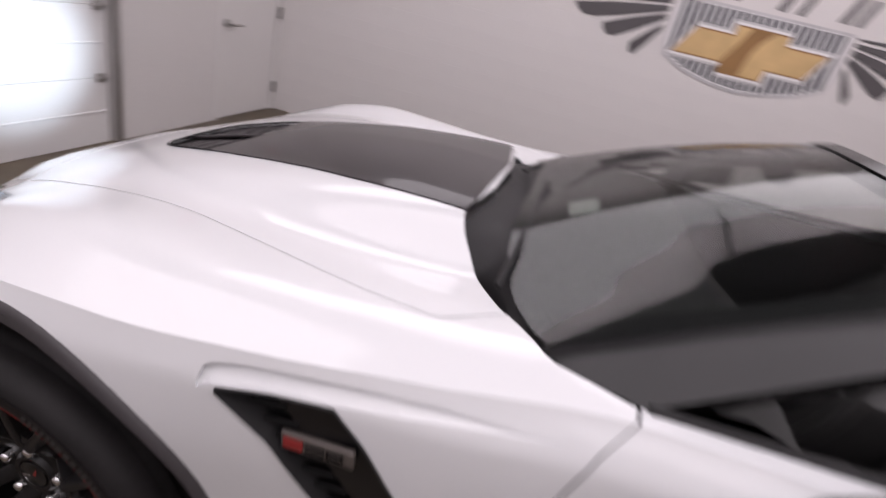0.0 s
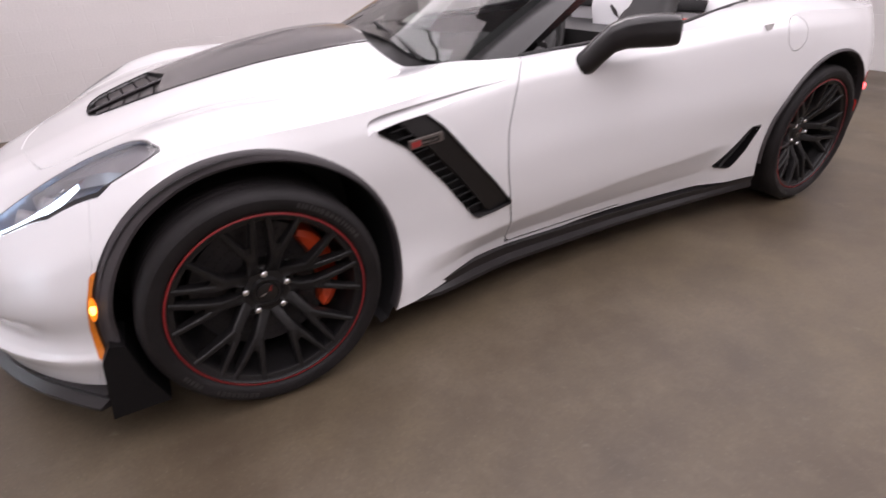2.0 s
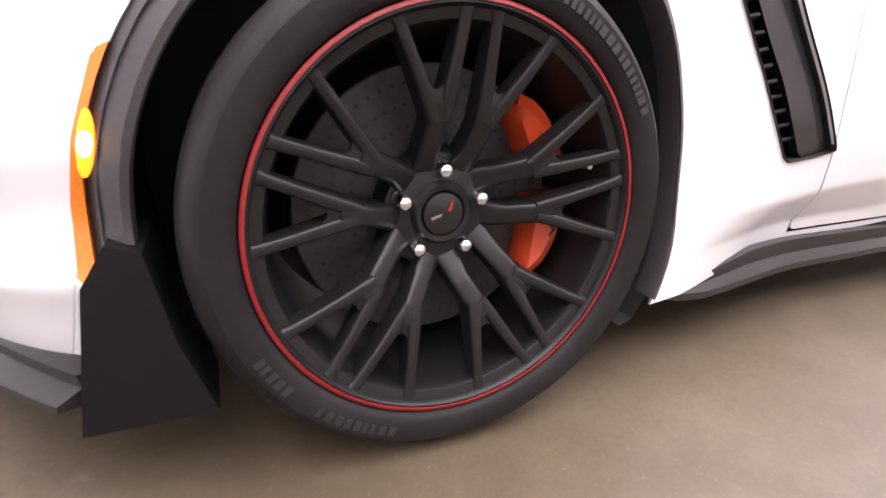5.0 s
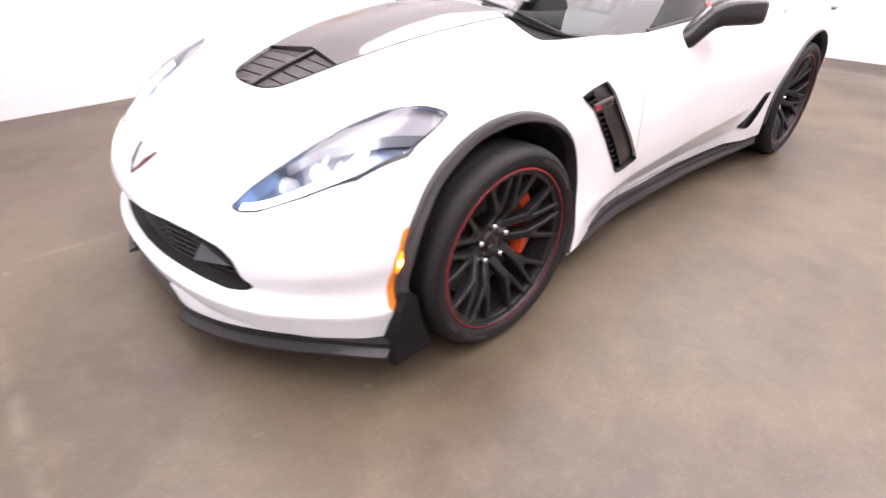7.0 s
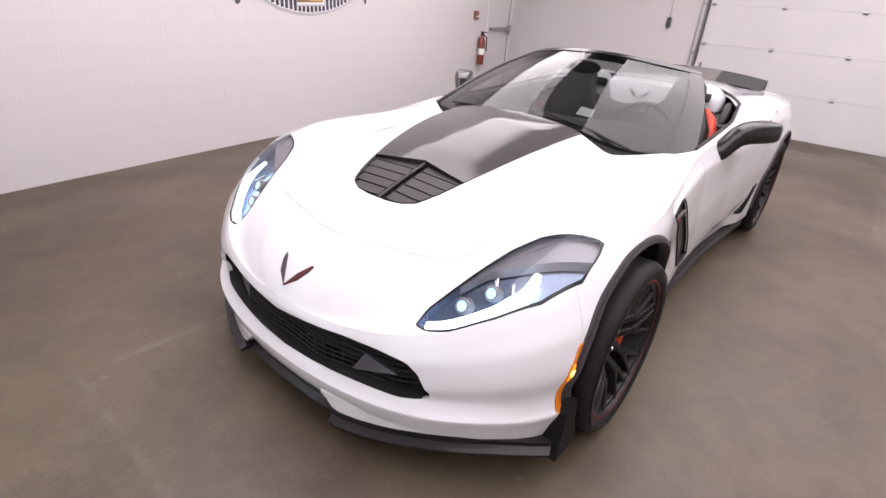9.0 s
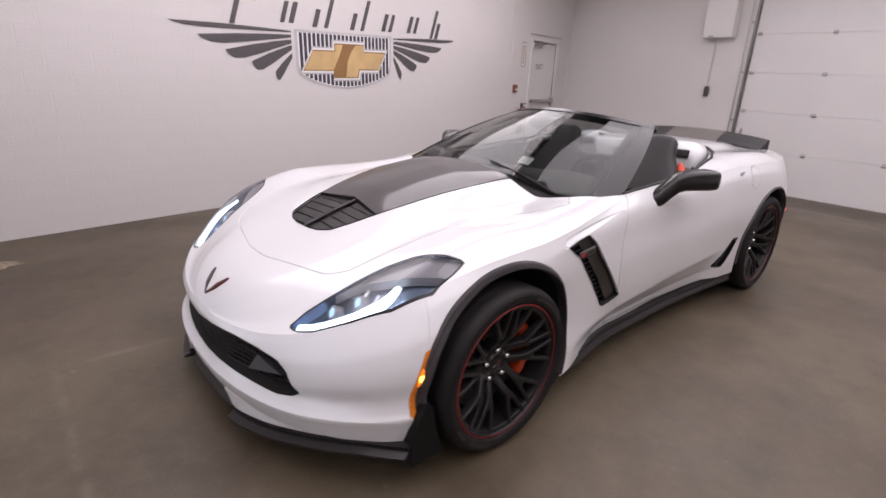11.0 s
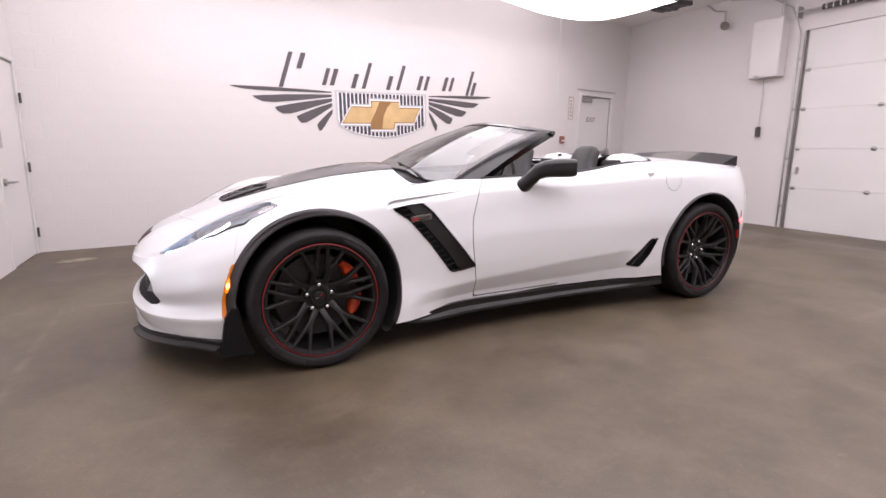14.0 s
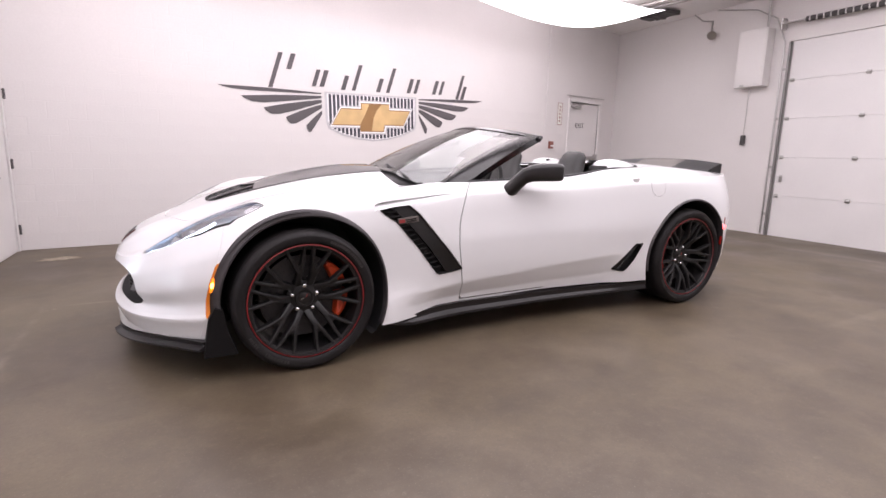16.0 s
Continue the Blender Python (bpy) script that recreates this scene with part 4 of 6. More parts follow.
    for name, mat, rx, rz, out, label in (("bulb", AMBER_LIT, 0.0070, 0.015, 0.0085, "glowing bulb"), ("lit_lens", AMBER_GLOW, 0.0085, 0.034, 0.0065, "lit amber lens round the bulb")):
        bm = bmesh.new()
        lean = 0.18
        rings = []
        for q in range(1, 5):
            ring = []
            for k in range(24):
                a = 2 * math.pi * k / 24
                z = 0.432 + rz * q / 4 * math.sin(a)
                x = -0.3855 + rx * q / 4 * math.cos(a) + lean * (z - 0.432)
                ring.append(bm.verts.new((x, YC + s * (skin_w(x, z) + out - 0.003 * (q / 4) ** 3), z)))
            rings.append(ring)
        bm.faces.new(rings[0])
        for a, b in zip(rings, rings[1:]):
            for k in range(24):
                bm.faces.new((a[k], a[(k + 1) % 24], b[(k + 1) % 24], b[k]))
        part(name, bm, mat, mk, label, smooth=60)

# fender vents: dark basket, slats, badge
for s in (-1, 1):
    v = empty("fender_vent")
    v.parent = car
    shell_mesh("basket", [vent], GAP, v, sides=(s,), push=(0, -0.045, 0), rim=0.05, rim_dir=(0, 1, 0))
    blade = vent.copy()
    inner = blade.take(lambda x, w, z: inside(x, z, [(0.44, 0.742), (0.55, 0.75), (0.60, 0.706), (0.70, 0.592), (0.87, 0.394), (0.77, 0.374), (0.66, 0.52), (0.54, 0.65)]) + 0.004)
    shell_mesh("blade", [inner], GLOSS_BLACK, v, sides=(s,), push=(0, -0.012, 0), rim=0.02, rim_dir=(0, -1, 0))
    for i in range(13):
        t = (i + 0.5) / 13
        x, z = 0.405 + 0.29 * t, 0.712 - 0.325 * t
        bm = bmesh.new()
        box(bm, (0.056, 0.028, 0.007), Matrix.Translation((x + 0.034, YC + s * (side_w(x, z) - 0.030), z + 0.012)) @ pose(0, 0, 0, 0, -10, 0) @ pose(0, 0, 0, s * 25, 0, 0), bevel=0.002)
        part("slat", bm, FLAP_BLACK, v)
    bm = bmesh.new()
    bx, bz = 0.535, 0.672
    base = Matrix.Translation((bx, YC + s * (side_w(bx, bz) - 0.006), bz)) @ pose(0, 0, 0, 0, -6, 0)
    box(bm, (0.115, 0.010, 0.030), base, bevel=0.003)
    part("badge_plate", bm, BADGE_GREY, v, "grey badge plate")
    bm = bmesh.new()
    box(bm, (0.030, 0.004, 0.017), base @ Matrix.Translation((-0.036, s * 0.006, 0)) @ pose(0, 0, 0, 0, 0, 0))
    part("badge_mark", bm, BADGE_MARK, v)
    bm = bmesh.new()
    for dx, dz, lx, lz in ((-0.002, 0.005, 0.030, 0.004), (-0.002, -0.006, 0.030, 0.004), (0.028, 0.005, 0.022, 0.004), (0.028, -0.006, 0.022, 0.004), (0.018, 0, 0.004, 0.014), (0.040, 0, 0.004, 0.014)):
        box(bm, (lx, 0.004, lz), base @ Matrix.Translation((dx, s * 0.006, dz)))
    part("badge_mark", bm, GLOSS_BLACK, v)
    rv = empty("brake_duct")
    rv.parent = car
    shell_mesh("duct_well", [rear_vent], GLOSS_BLACK, rv, sides=(s,), push=(0, -0.035, 0), rim=0.04, rim_dir=(0, 1, 0))
    bm = bmesh.new()
    tube(bm, [(x, YC + s * (side_w(x, z) - 0.012), z) for x, z in ((2.195, 0.448), (2.118, 0.362), (2.042, 0.288))], 0.006, 8)
    part("duct_fin", bm, MATT_BLACK, rv, smooth=50)
    # small pull by the rear of the door
    bm = bmesh.new()
    plate(bm, [(-0.035, 0.018), (0.03, 0.022), (0.012, -0.025)], 0.004, Matrix.Translation((2.15, YC + s * (side_w(2.15, 0.86) - 0.002), 0.862)) @ pose(0, 0, 0, 90, 0, 0))
    part("door_pull", bm, PULL_GREY, car)

# grille
g = empty("grille")
g.parent = car
shell_mesh("grille_well", [grille], GAP, g, push=(0.10, 0, 0), rim=0.098, rim_dir=(-1, 0.0, 0))
def nose_x(w):
    run = np.linspace(0, 1.2, 200)
    return float(out_x(float(np.interp(w, out_w(run), run))))


for i in range(8):
    z = 0.282 + 0.020 * i
    reach = 0.545 - 0.5 * max(0.0, z - 0.36)
    bm = bmesh.new()
    tube(bm, [(nose_x(abs(k) / 12 * reach) + 0.045, YC + k / 12 * reach, z + 0.006 * math.cos(k)) for k in range(-12, 13)], 0.0035, 6)
    part("grille_bar", bm, MATT_BLACK, g, smooth=50)
for k in range(-13, 14):
    w = abs(k) / 13 * 0.53
    bm = bmesh.new()
    x = nose_x(w) + 0.048
    tube(bm, [(x, YC + math.copysign(w, k), 0.28), (x, YC + math.copysign(w, k), 0.428)], 0.003, 6)
    part("grille_bar", bm, MATT_BLACK, g, smooth=50)
for s in (-1, 1):
    bm = bmesh.new()
    fin = [(0.30, 0.300), (0.40, 0.318), (0.45, 0.325), (0.375, 0.352), (0.335, 0.366)]
    lo = [bm.verts.new((nose_x(w) + 0.026 + 0.25 * (z - 0.3), YC + s * w, z)) for w, z in fin]
    hi = [bm.verts.new((nose_x(w) + 0.044 + 0.25 * (z - 0.3), YC + s * w, z)) for w, z in fin]
    bm.faces.new(lo)
    bm.faces.new(hi[::-1])
    for k in range(5):
        bm.faces.new((lo[k], lo[(k + 1) % 5], hi[(k + 1) % 5], hi[k]))
    part("grille_fin", bm, GRILLE_GREY, g, "grey fin in the grille")

# front lip, splitter and sills
FOOT = [(-0.79, 0.0), (-0.785, 0.15), (-0.766, 0.28), (-0.724, 0.42), (-0.667, 0.55), (-0.59, 0.69), (-0.51, 0.80), (-0.425, 0.895)]
foot_x = pchip([p[1] for p in FOOT], [p[0] for p in FOOT])
lip_low = knots((0.0, 0.182), (0.21, 0.180), (0.235, 0.166), (0.262, 0.138), (0.29, 0.132), (0.42, 0.139), (0.56, 0.156), (0.70, 0.176), (0.80, 0.187), (0.9, 0.187))


def foot_band(name, w0, w1, section, mat, label, steps=28):
    """A bar round the car's foot from w0 to w1 (signed half widths), with the section (out, height) that section(w) gives."""
    bm = bmesh.new()
    rows = []
    for i in range(steps + 1):
        w = w0 + (w1 - w0) * i / steps
        a = abs(w)
        x, e = float(foot_x(a)), 0.01
        slope = (float(foot_x(a + e)) - float(foot_x(max(a - e, 0)))) / (a + e - max(a - e, 0))
        n = math.hypot(1, slope)
        nx, nw = -1 / n, math.copysign(slope / n, w)
        rows.append([bm.verts.new((x + nx * d, YC + w + nw * d, z)) for d, z in section(a)])
    k = len(rows[0])
    for a, b in zip(rows, rows[1:]):
        for q in range(k):
            bm.faces.new((a[q], a[(q + 1) % k], b[(q + 1) % k], b[q]))
    bm.faces.new(rows[0])
    bm.faces.new(rows[-1][::-1])
    return part(name, bm, mat, car, label, smooth=35)


def outer_blade(a):
    z = float(lip_low(a))
    return [(-0.09, z), (0.008, z), (0.004, z - 0.018), (0.030, z - 0.030), (0.030, z - 0.038), (-0.09, z - 0.038)]


def white_lip(a):
    z = float(lip_low(a))
    return [(d - 0.03 * max(0.0, (a - 0.66) / 0.2), h) for d, h in ((-0.05, 0.206), (-0.004, 0.202), (0.004, 0.196), (0.004, min(0.190, z + 0.006)), (0.0, z + 0.002), (-0.05, z + 0.002))]


foot_band("splitter_centre", -0.255, 0.255, lambda a: [(-0.12, 0.170), (-0.012, 0.168), (-0.03, 0.13), (-0.012, 0.112), (-0.012, 0.104), (-0.12, 0.104)], AERO_BLACK, "dark recessed centre of the splitter")
for s in (-1, 1):
    foot_band("front_lip", s * 0.212, s * 0.86, white_lip, PAINT, "white lower lip of the bumper")
    foot_band("front_splitter", s * 0.262, s * 0.895, outer_blade, AERO_BLACK, "dark grey carbon front splitter blade")
for s in (-1, 1):
    bm = bmesh.new()
    pts = [(-0.432, 0.122), (-0.408, 0.292), (-0.382, 0.335), (-0.350, 0.325), (-0.330, 0.22), (-0.295, 0.122)]
    m = Matrix(((1, 0, 0, 0), (0, 0, s, YC + s * 0.80), (0, 1, 0, 0), (0, 0, 0, 1)))
    plate(bm, pts, 0.120, m)
    part("air_deflector", bm, FLAP_BLACK, car, "matt black deflector ahead of the front wheel")
    bm = bmesh.new()
    rows = []
    for i in range(25):
        t = i / 24
        x = 0.405 + 1.92 * t
        top = 0.150 + 0.045 * min(1, t / 0.16) - 0.008 * t
        wb = side_w(x, 0.2) - 0.020
        flare = 0.014 * min(1, t / 0.1) * (1 - 0.7 * max(0, (t - 0.75) / 0.25))
        low = 0.152 - 0.034 * min(1, t / 0.06) + 0.016 * t
        prof = [(-0.06, top), (0.006, top - 0.002), (0.0, (top + low) / 2), (flare, low + 0.014), (flare, low), (-0.06, low)]
        rows.append([bm.verts.new((x, YC + s * (wb + d), z)) for d, z in prof])
    for a, b in zip(rows, rows[1:]):
        for k in range(6):
            bm.faces.new((a[k], a[(k + 1) % 6], b[(k + 1) % 6], b[k]))
    bm.faces.new(rows[0])
    bm.faces.new(rows[-1][::-1])
    part("side_sill", bm, AERO_BLACK, car, "dark grey carbon side sill", smooth=30)

# floor pan, so that no light comes up through the car
bm = bmesh.new()
box(bm, (1.75, 1.50, 0.04), Matrix.Translation((1.33, YC, 0.19)))
box(bm, (0.9, 0.84, 0.04), Matrix.Translation((-0.15, YC, 0.19)))
box(bm, (1.0, 0.84, 0.04), Matrix.Translation((2.87, YC, 0.24)))
part("underbody", bm, GAP, car)


# hood insert with its louvred mouth
ins = empty("hood_insert")
ins.parent = car
mouth = insert.take(lambda x, w, z: x - (-0.068 - 0.20 * np.abs(w)))
# the panel is crowned along its middle
swell = insert.v[:, 1] / np.interp(insert.v[:, 0], [-0.3, 0.0, 0.6], [0.17, 0.268, 0.355])
insert.v[:, 2] += 0.016 * np.clip(1 - swell ** 2, 0, 1) * np.clip((insert.v[:, 0] + 0.12) / 0.15, 0, 1) * np.clip((0.62 - insert.v[:, 0]) / 0.2, 0, 1)
shell_mesh("panel", [insert], CARBON, ins, label="dark carbon hood panel", rim=0.03, rim_dir=(0.0, 0, -1), push=(0, 0, 0.004))
shell_mesh("mouth", [mouth], GAP, ins, push=(0, 0, -0.05), rim=0.055, rim_dir=(0, 0, 1))
for s in (-1, 1):
    for i in range(5):
        x = -0.285 + 0.050 * i
        w1 = float(np.interp(x + 0.01, [-0.335, -0.325, -0.297, -0.22, -0.12, 0.0], [0.05, 0.10, 0.165, 0.20, 0.232, 0.262])) - 0.010
        bm = bmesh.new()
        rows = []
        for q in range(7):
            w = 0.022 + (w1 - 0.022) * q / 6
            sweep = -0.02 * (w / 0.25)
            z = surf_z(x, w)
            rows.append([bm.verts.new((x + sweep + dx, YC + s * w, z + dz)) for dx, dz in ((-0.020, -0.020), (0.022, -0.006), (0.024, -0.010), (-0.018, -0.026))])
        for a, b in zip(rows, rows[1:]):
            for k in range(4):
                bm.faces.new((a[k], a[(k + 1) % 4], b[(k + 1) % 4], b[k]))
        bm.faces.new(rows[0])
        bm.faces.new(rows[-1][::-1])
        part("louvre", bm, LOUVRE_GREY, ins, smooth=30)
bm = bmesh.new()
tube(bm, [(-0.335, YC, surf_z(-0.335, 0) - 0.008), (-0.2, YC, surf_z(-0.2, 0) - 0.006), (-0.05, YC, surf_z(-0.05, 0) - 0.006)], 0.007, 8)
part("spine", bm, CARBON, ins, smooth=60)

# nose badge: crossed flags as two plain wings
badge = empty("nose_badge")
badge.parent = car
for pts, mat in (([(-0.765, 0.0), (-0.715, 0.045), (-0.672, 0.088), (-0.668, 0.098), (-0.695, 0.09), (-0.735, 0.06)], DARK_METAL),
                 ([(-0.765, 0.0), (-0.715, -0.045), (-0.672, -0.088), (-0.668, -0.098), (-0.695, -0.09), (-0.735, -0.06)], BADGE_RED)):
    bm = bmesh.new()
    lo = [bm.verts.new((-0.745 + 0.75 * (x + 0.75), YC + 0.75 * w, surf_z(-0.745 + 0.75 * (x + 0.75), 0.75 * w) - 0.002)) for x, w in pts]
    hi = [bm.verts.new((-0.747 + 0.75 * (x + 0.75), YC + 0.75 * w, surf_z(-0.745 + 0.75 * (x + 0.75), 0.75 * w) + 0.006)) for x, w in pts]
    bm.faces.new(hi)
    for i in range(6):
        bm.faces.new((lo[i], lo[(i + 1) % 6], hi[(i + 1) % 6], hi[i]))
    part("badge_wing", bm, mat, badge)


# ---- windscreen, mirrors, cabin, spoiler ----
base_line = [(0.0, 0.700, 0.900), (0.30, 0.690, 0.890), (0.43, 0.70, 0.858), (0.58, 0.745, 0.842), (0.70, 0.835, 0.852), (0.752, 0.96, 0.862)]
base_x, base_h = pchip([p[0] / 0.752 for p in base_line], [p[1] for p in base_line]), pchip([p[0] / 0.752 for p in base_line], [p[2] for p in base_line])


def screen(s, t):
    """A point of the windscreen: s from side to side, -1 to 1, t from its foot to the header."""
    a = abs(s)
    foot = Vector((float(base_x(a)), 0.752 * s, float(base_h(a))))
    head = Vector((1.37 + 0.235 * a * a, 0.525 * s, 1.195 - 0.062 * a * a))
    p = foot.lerp(head, t)
    p.z += 0.030 * math.sin(math.pi * t) * (1 - 0.4 * a)
    p.y += 0.020 * math.sin(math.pi * t) * s
    return Vector((p.x, YC + p.y, p.z))


def screen_patch(name, s0, s1, t0, t1, mat, parent, thick, label="", lift=0.0, ns=24, nt=16):
    bm = bmesh.new()
    outer, inner = [], []
    for i in range(ns + 1):
        a, b = [], []
        for j in range(nt + 1):
            s, t = s0 + (s1 - s0) * i / ns, t0 + (t1 - t0) * j / nt
            p, e = screen(s, t), 0.01
            n = (screen(min(s + e, 1), t) - screen(max(s - e, -1), t)).cross(screen(s, min(t + e, 1)) - screen(s, max(t - e, 0))).normalized()
            n = n if n.z > 0 else -n
            a.append(bm.verts.new(p + n * lift))
            b.append(bm.verts.new(p + n * (lift - thick)))
        outer.append(a)
        inner.append(b)
    for i in range(ns):
        for j in range(nt):
            bm.faces.new((outer[i][j], outer[i + 1][j], outer[i + 1][j + 1], outer[i][j + 1]))
            bm.faces.new((inner[i][j], inner[i][j + 1], inner[i + 1][j + 1], inner[i + 1][j]))
    for i in range(ns):
        bm.faces.new((outer[i][0], inner[i][0], inner[i + 1][0], outer[i + 1][0]))
        bm.faces.new((outer[i][nt], outer[i + 1][nt], inner[i + 1][nt], inner[i][nt]))
    for j in range(nt):
        bm.faces.new((outer[0][j], outer[0][j + 1], inner[0][j + 1], inner[0][j]))
        bm.faces.new((outer[ns][j], inner[ns][j], inner[ns][j + 1], outer[ns][j + 1]))
    return part(name, bm, mat, parent, label, smooth=50)


ws = empty("windscreen")
ws.parent = car
glass = screen_patch("pane", -0.93, 0.93, 0.0, 0.955, GLASS, ws, 0.005, "clear windscreen glass")
glass.visible_shadow = False
for s in (-1, 1):
    screen_patch("pillar", s * 0.90, s * 1.0, -0.02, 1.0, PILLAR_BLACK, ws, 0.045, "black windscreen pillar", 0.003, 6, 16)
screen_patch("header", -1.0, 1.0, 0.945, 1.0, PILLAR_BLACK, ws, 0.04, "black header rail", 0.004, 24, 4)
for a, b in ((-0.9, -0.84), (0.84, 0.9)):
    screen_patch("frit", a, b, 0.0, 0.95, GAP, ws, 0.001, "", -0.0065, 4, 16)
screen_patch("frit", -0.9, 0.9, 0.0, 0.045, GAP, ws, 0.001, "", -0.0065, 24, 3)
screen_patch("sticker", -0.395, -0.290, 0.14, 0.22, PAPER, ws, 0.0006, "small white paper sticker", -0.008, 3, 3)
for s in (-1, 1):
    bm = bmesh.new()
    tube(bm, [screen(s * 0.99, 0.97) + Vector((0.02, 0, -0.02)), screen(s * 0.97, 1.0) + Vector((0.04, 0, -0.01))], 0.014, 8)
    part("roof_latch", bm, MATT_BLACK, ws, smooth=50)
bm = bmesh.new()
lathe(bm, [(0.0, 0.012), (0.02, 0.01), (0.03, 0.0), (0.03, -0.012), (0.0, -0.012)], 16, Matrix.Translation((1.24, YC, 1.115)) @ Matrix.Diagonal((0.6, 3.4, 1.2, 1)) @ pose(0, 0, 0, 0, 90, 0))
part("inner_mirror", bm, GLOSS_BLACK, ws, "black rear-view mirror", smooth=50)

# cowl between hood and glass
bm = bmesh.new()
rows = []
for i in range(33):
    s = -1 + 2 * i / 32
    w = abs(s) * 0.72
    fx = float(np.interp(w, [0, 0.2, 0.357, 0.40, 0.435, 0.585, 0.715, 0.72], [0.645, 0.625, 0.589, 0.604, 0.642, 0.722, 0.812, 0.82]))
    g = screen(s * 0.95, 0.02)
    rows.append([bm.verts.new((fx - 0.01, YC + math.copysign(w, s), surf_z(fx, w) - 0.035)), bm.verts.new((fx + 0.02, YC + math.copysign(w, s), surf_z(fx, w) - 0.05)),
                 bm.verts.new((g.x - 0.02, g.y, g.z - 0.035)), bm.verts.new((g.x + 0.03, g.y, g.z + 0.004))])
for a, b in zip(rows, rows[1:]):
    for k in range(3):
        bm.faces.new((a[k], a[k + 1], b[k + 1], b[k]))
part("cowl", bm, MATT_BLACK, car, "black plastic cowl under the windscreen", smooth=40)
for s in (0.1, -0.72):
    bm = bmesh.new()
    a, b = screen(s, 0.0), screen(s + 0.62, 0.055)
    tube(bm, [a + Vector((-0.03, 0, 0.005)), a.lerp(b, 0.5) + Vector((-0.01, 0, 0.016)), b + Vector((0, 0, 0.012))], 0.006, 6)
    part("wiper", bm, MATT_BLACK, car, smooth=50)

# seals along the cabin's edge
for s in (-1, 1):
    bm = bmesh.new()
    line = [(0.95, 0.757), (1.2, 0.750), (1.7, 0.733), (2.135, 0.668), (2.452, 0.548), (2.605, 0.447), (2.578, 0.405), (2.388, 0.372), (2.325, 0.24)]
    tube(bm, [(x, YC + s * (w - 0.004), surf_z(x, w) + 0.001) for x, w in line], 0.009, 8)
    part("door_seal", bm, MATT_BLACK, car, "black rubber seal along the cabin edge", smooth=60)
    # mirror
    mir = empty("door_mirror")
    mir.parent = car
    spine = [((1.150, 0.735, 0.790), 0.044, 0.034), ((1.182, 0.780, 0.798), 0.052, 0.042), ((1.206, 0.810, 0.824), 0.050, 0.043), ((1.229, 0.833, 0.862), 0.046, 0.042),
             ((1.256, 0.855, 0.895), 0.047, 0.044), ((1.286, 0.880, 0.911), 0.052, 0.047), ((1.324, 0.906, 0.917), 0.058, 0.050), ((1.366, 0.932, 0.919), 0.061, 0.051), ((1.405, 0.956, 0.920), 0.060, 0.050),
             ((1.424, 0.968, 0.920), 0.056, 0.046), ((1.430, 0.972, 0.920), 0.046, 0.037)]
    pts = [Vector((p[0], YC + s * p[1], p[2])) for p, _, _ in spine]
    rings = []
    for q, (_, wide, tall) in enumerate(spine):
        d = (pts[min(q + 1, len(pts) - 1)] - pts[max(q - 1, 0)]).normalized()
        flat = Vector((d.x, d.y, 0)).normalized()
        d = (d * (1 - q / 10) + flat * (q / 10)).normalized()
        across = d.cross(UP).normalized()
        high = across.cross(d).normalized()
        ring = []
        for k in range(24):
            a = 2 * math.pi * k / 24
            square = (0.9, 0.9, 0.85, 0.7, 0.58)[q] if q < 5 else 0.5
            c, r = math.copysign(abs(math.cos(a)) ** square, math.cos(a)), math.copysign(abs(math.sin(a)) ** square, math.sin(a))
            ring.append(pts[q] + across * (c * wide) + high * (r * tall))
        rings.append(ring)
    for name, first, last, label in (("mirror_arm", 0, 4, "glossy black mirror arm"), ("mirror_shell", 4, 10, "glossy black mirror shell")):
        bm = bmesh.new()
        rows = [[bm.verts.new(p) for p in ring] for ring in rings[first:last + 1]]
        for a, b in zip(rows, rows[1:]):
            for k in range(24):
                bm.faces.new((a[k], a[(k + 1) % 24], b[(k + 1) % 24], b[k]))
        bm.faces.new(rows[0][::-1])
        bm.faces.new(rows[-1])
        part(name, bm, GLOSS_BLACK, mir, label, smooth=50)

# cabin tub
bm = bmesh.new()
def slab(points):
    bm.faces.new([bm.verts.new(p) for p in points])
for s in (-1, 1):
    y = YC + s * 0.735
    slab([(0.70, y, 0.25), (2.62, y, 0.25), (2.62, y, 0.90), (0.96, y, 0.835), (0.70, y, 0.80)])
slab([(0.70, YC - 0.735, 0.26), (2.62, YC - 0.735, 0.26), (2.62, YC + 0.735, 0.26), (0.70, YC + 0.735, 0.26)])
slab([(2.62, YC - 0.735, 0.25), (2.62, YC + 0.735, 0.25), (2.62, YC + 0.735, 0.93), (2.62, YC - 0.735, 0.93)])
slab([(0.70, YC - 0.735, 0.25), (0.70, YC + 0.735, 0.25), (0.70, YC + 0.735, 0.80), (0.70, YC - 0.735, 0.80)])
slab([(2.02, YC - 0.735, 0.80), (2.62, YC - 0.735, 0.86), (2.62, YC + 0.735, 0.86), (2.02, YC + 0.735, 0.80)])
slab([(2.02, YC - 0.735, 0.25), (2.02, YC + 0.735, 0.25), (2.02, YC + 0.735, 0.80), (2.02, YC - 0.735, 0.80)])
part("cabin_tub", bm, LEATHER, car, "black cabin lining")
bm = bmesh.new()
rows = []
for i in range(21):
    w = -0.70 + 1.40 * i / 20
    lift = 0.03 * math.exp(-((w + 0.36) / 0.2) ** 2)
    rows.append([bm.verts.new((x, YC + w, z + lift * k)) for x, z, k in ((0.72, 0.79, 0), (0.95, 0.845, 0.4), (1.10, 0.86, 1), (1.18, 0.84, 1), (1.20, 0.76, 0.4), (1.14, 0.62, 0), (1.16, 0.5, 0))])
for a, b in zip(rows, rows[1:]):
    for k in range(6):
        bm.faces.new((a[k], a[k + 1], b[k + 1], b[k]))
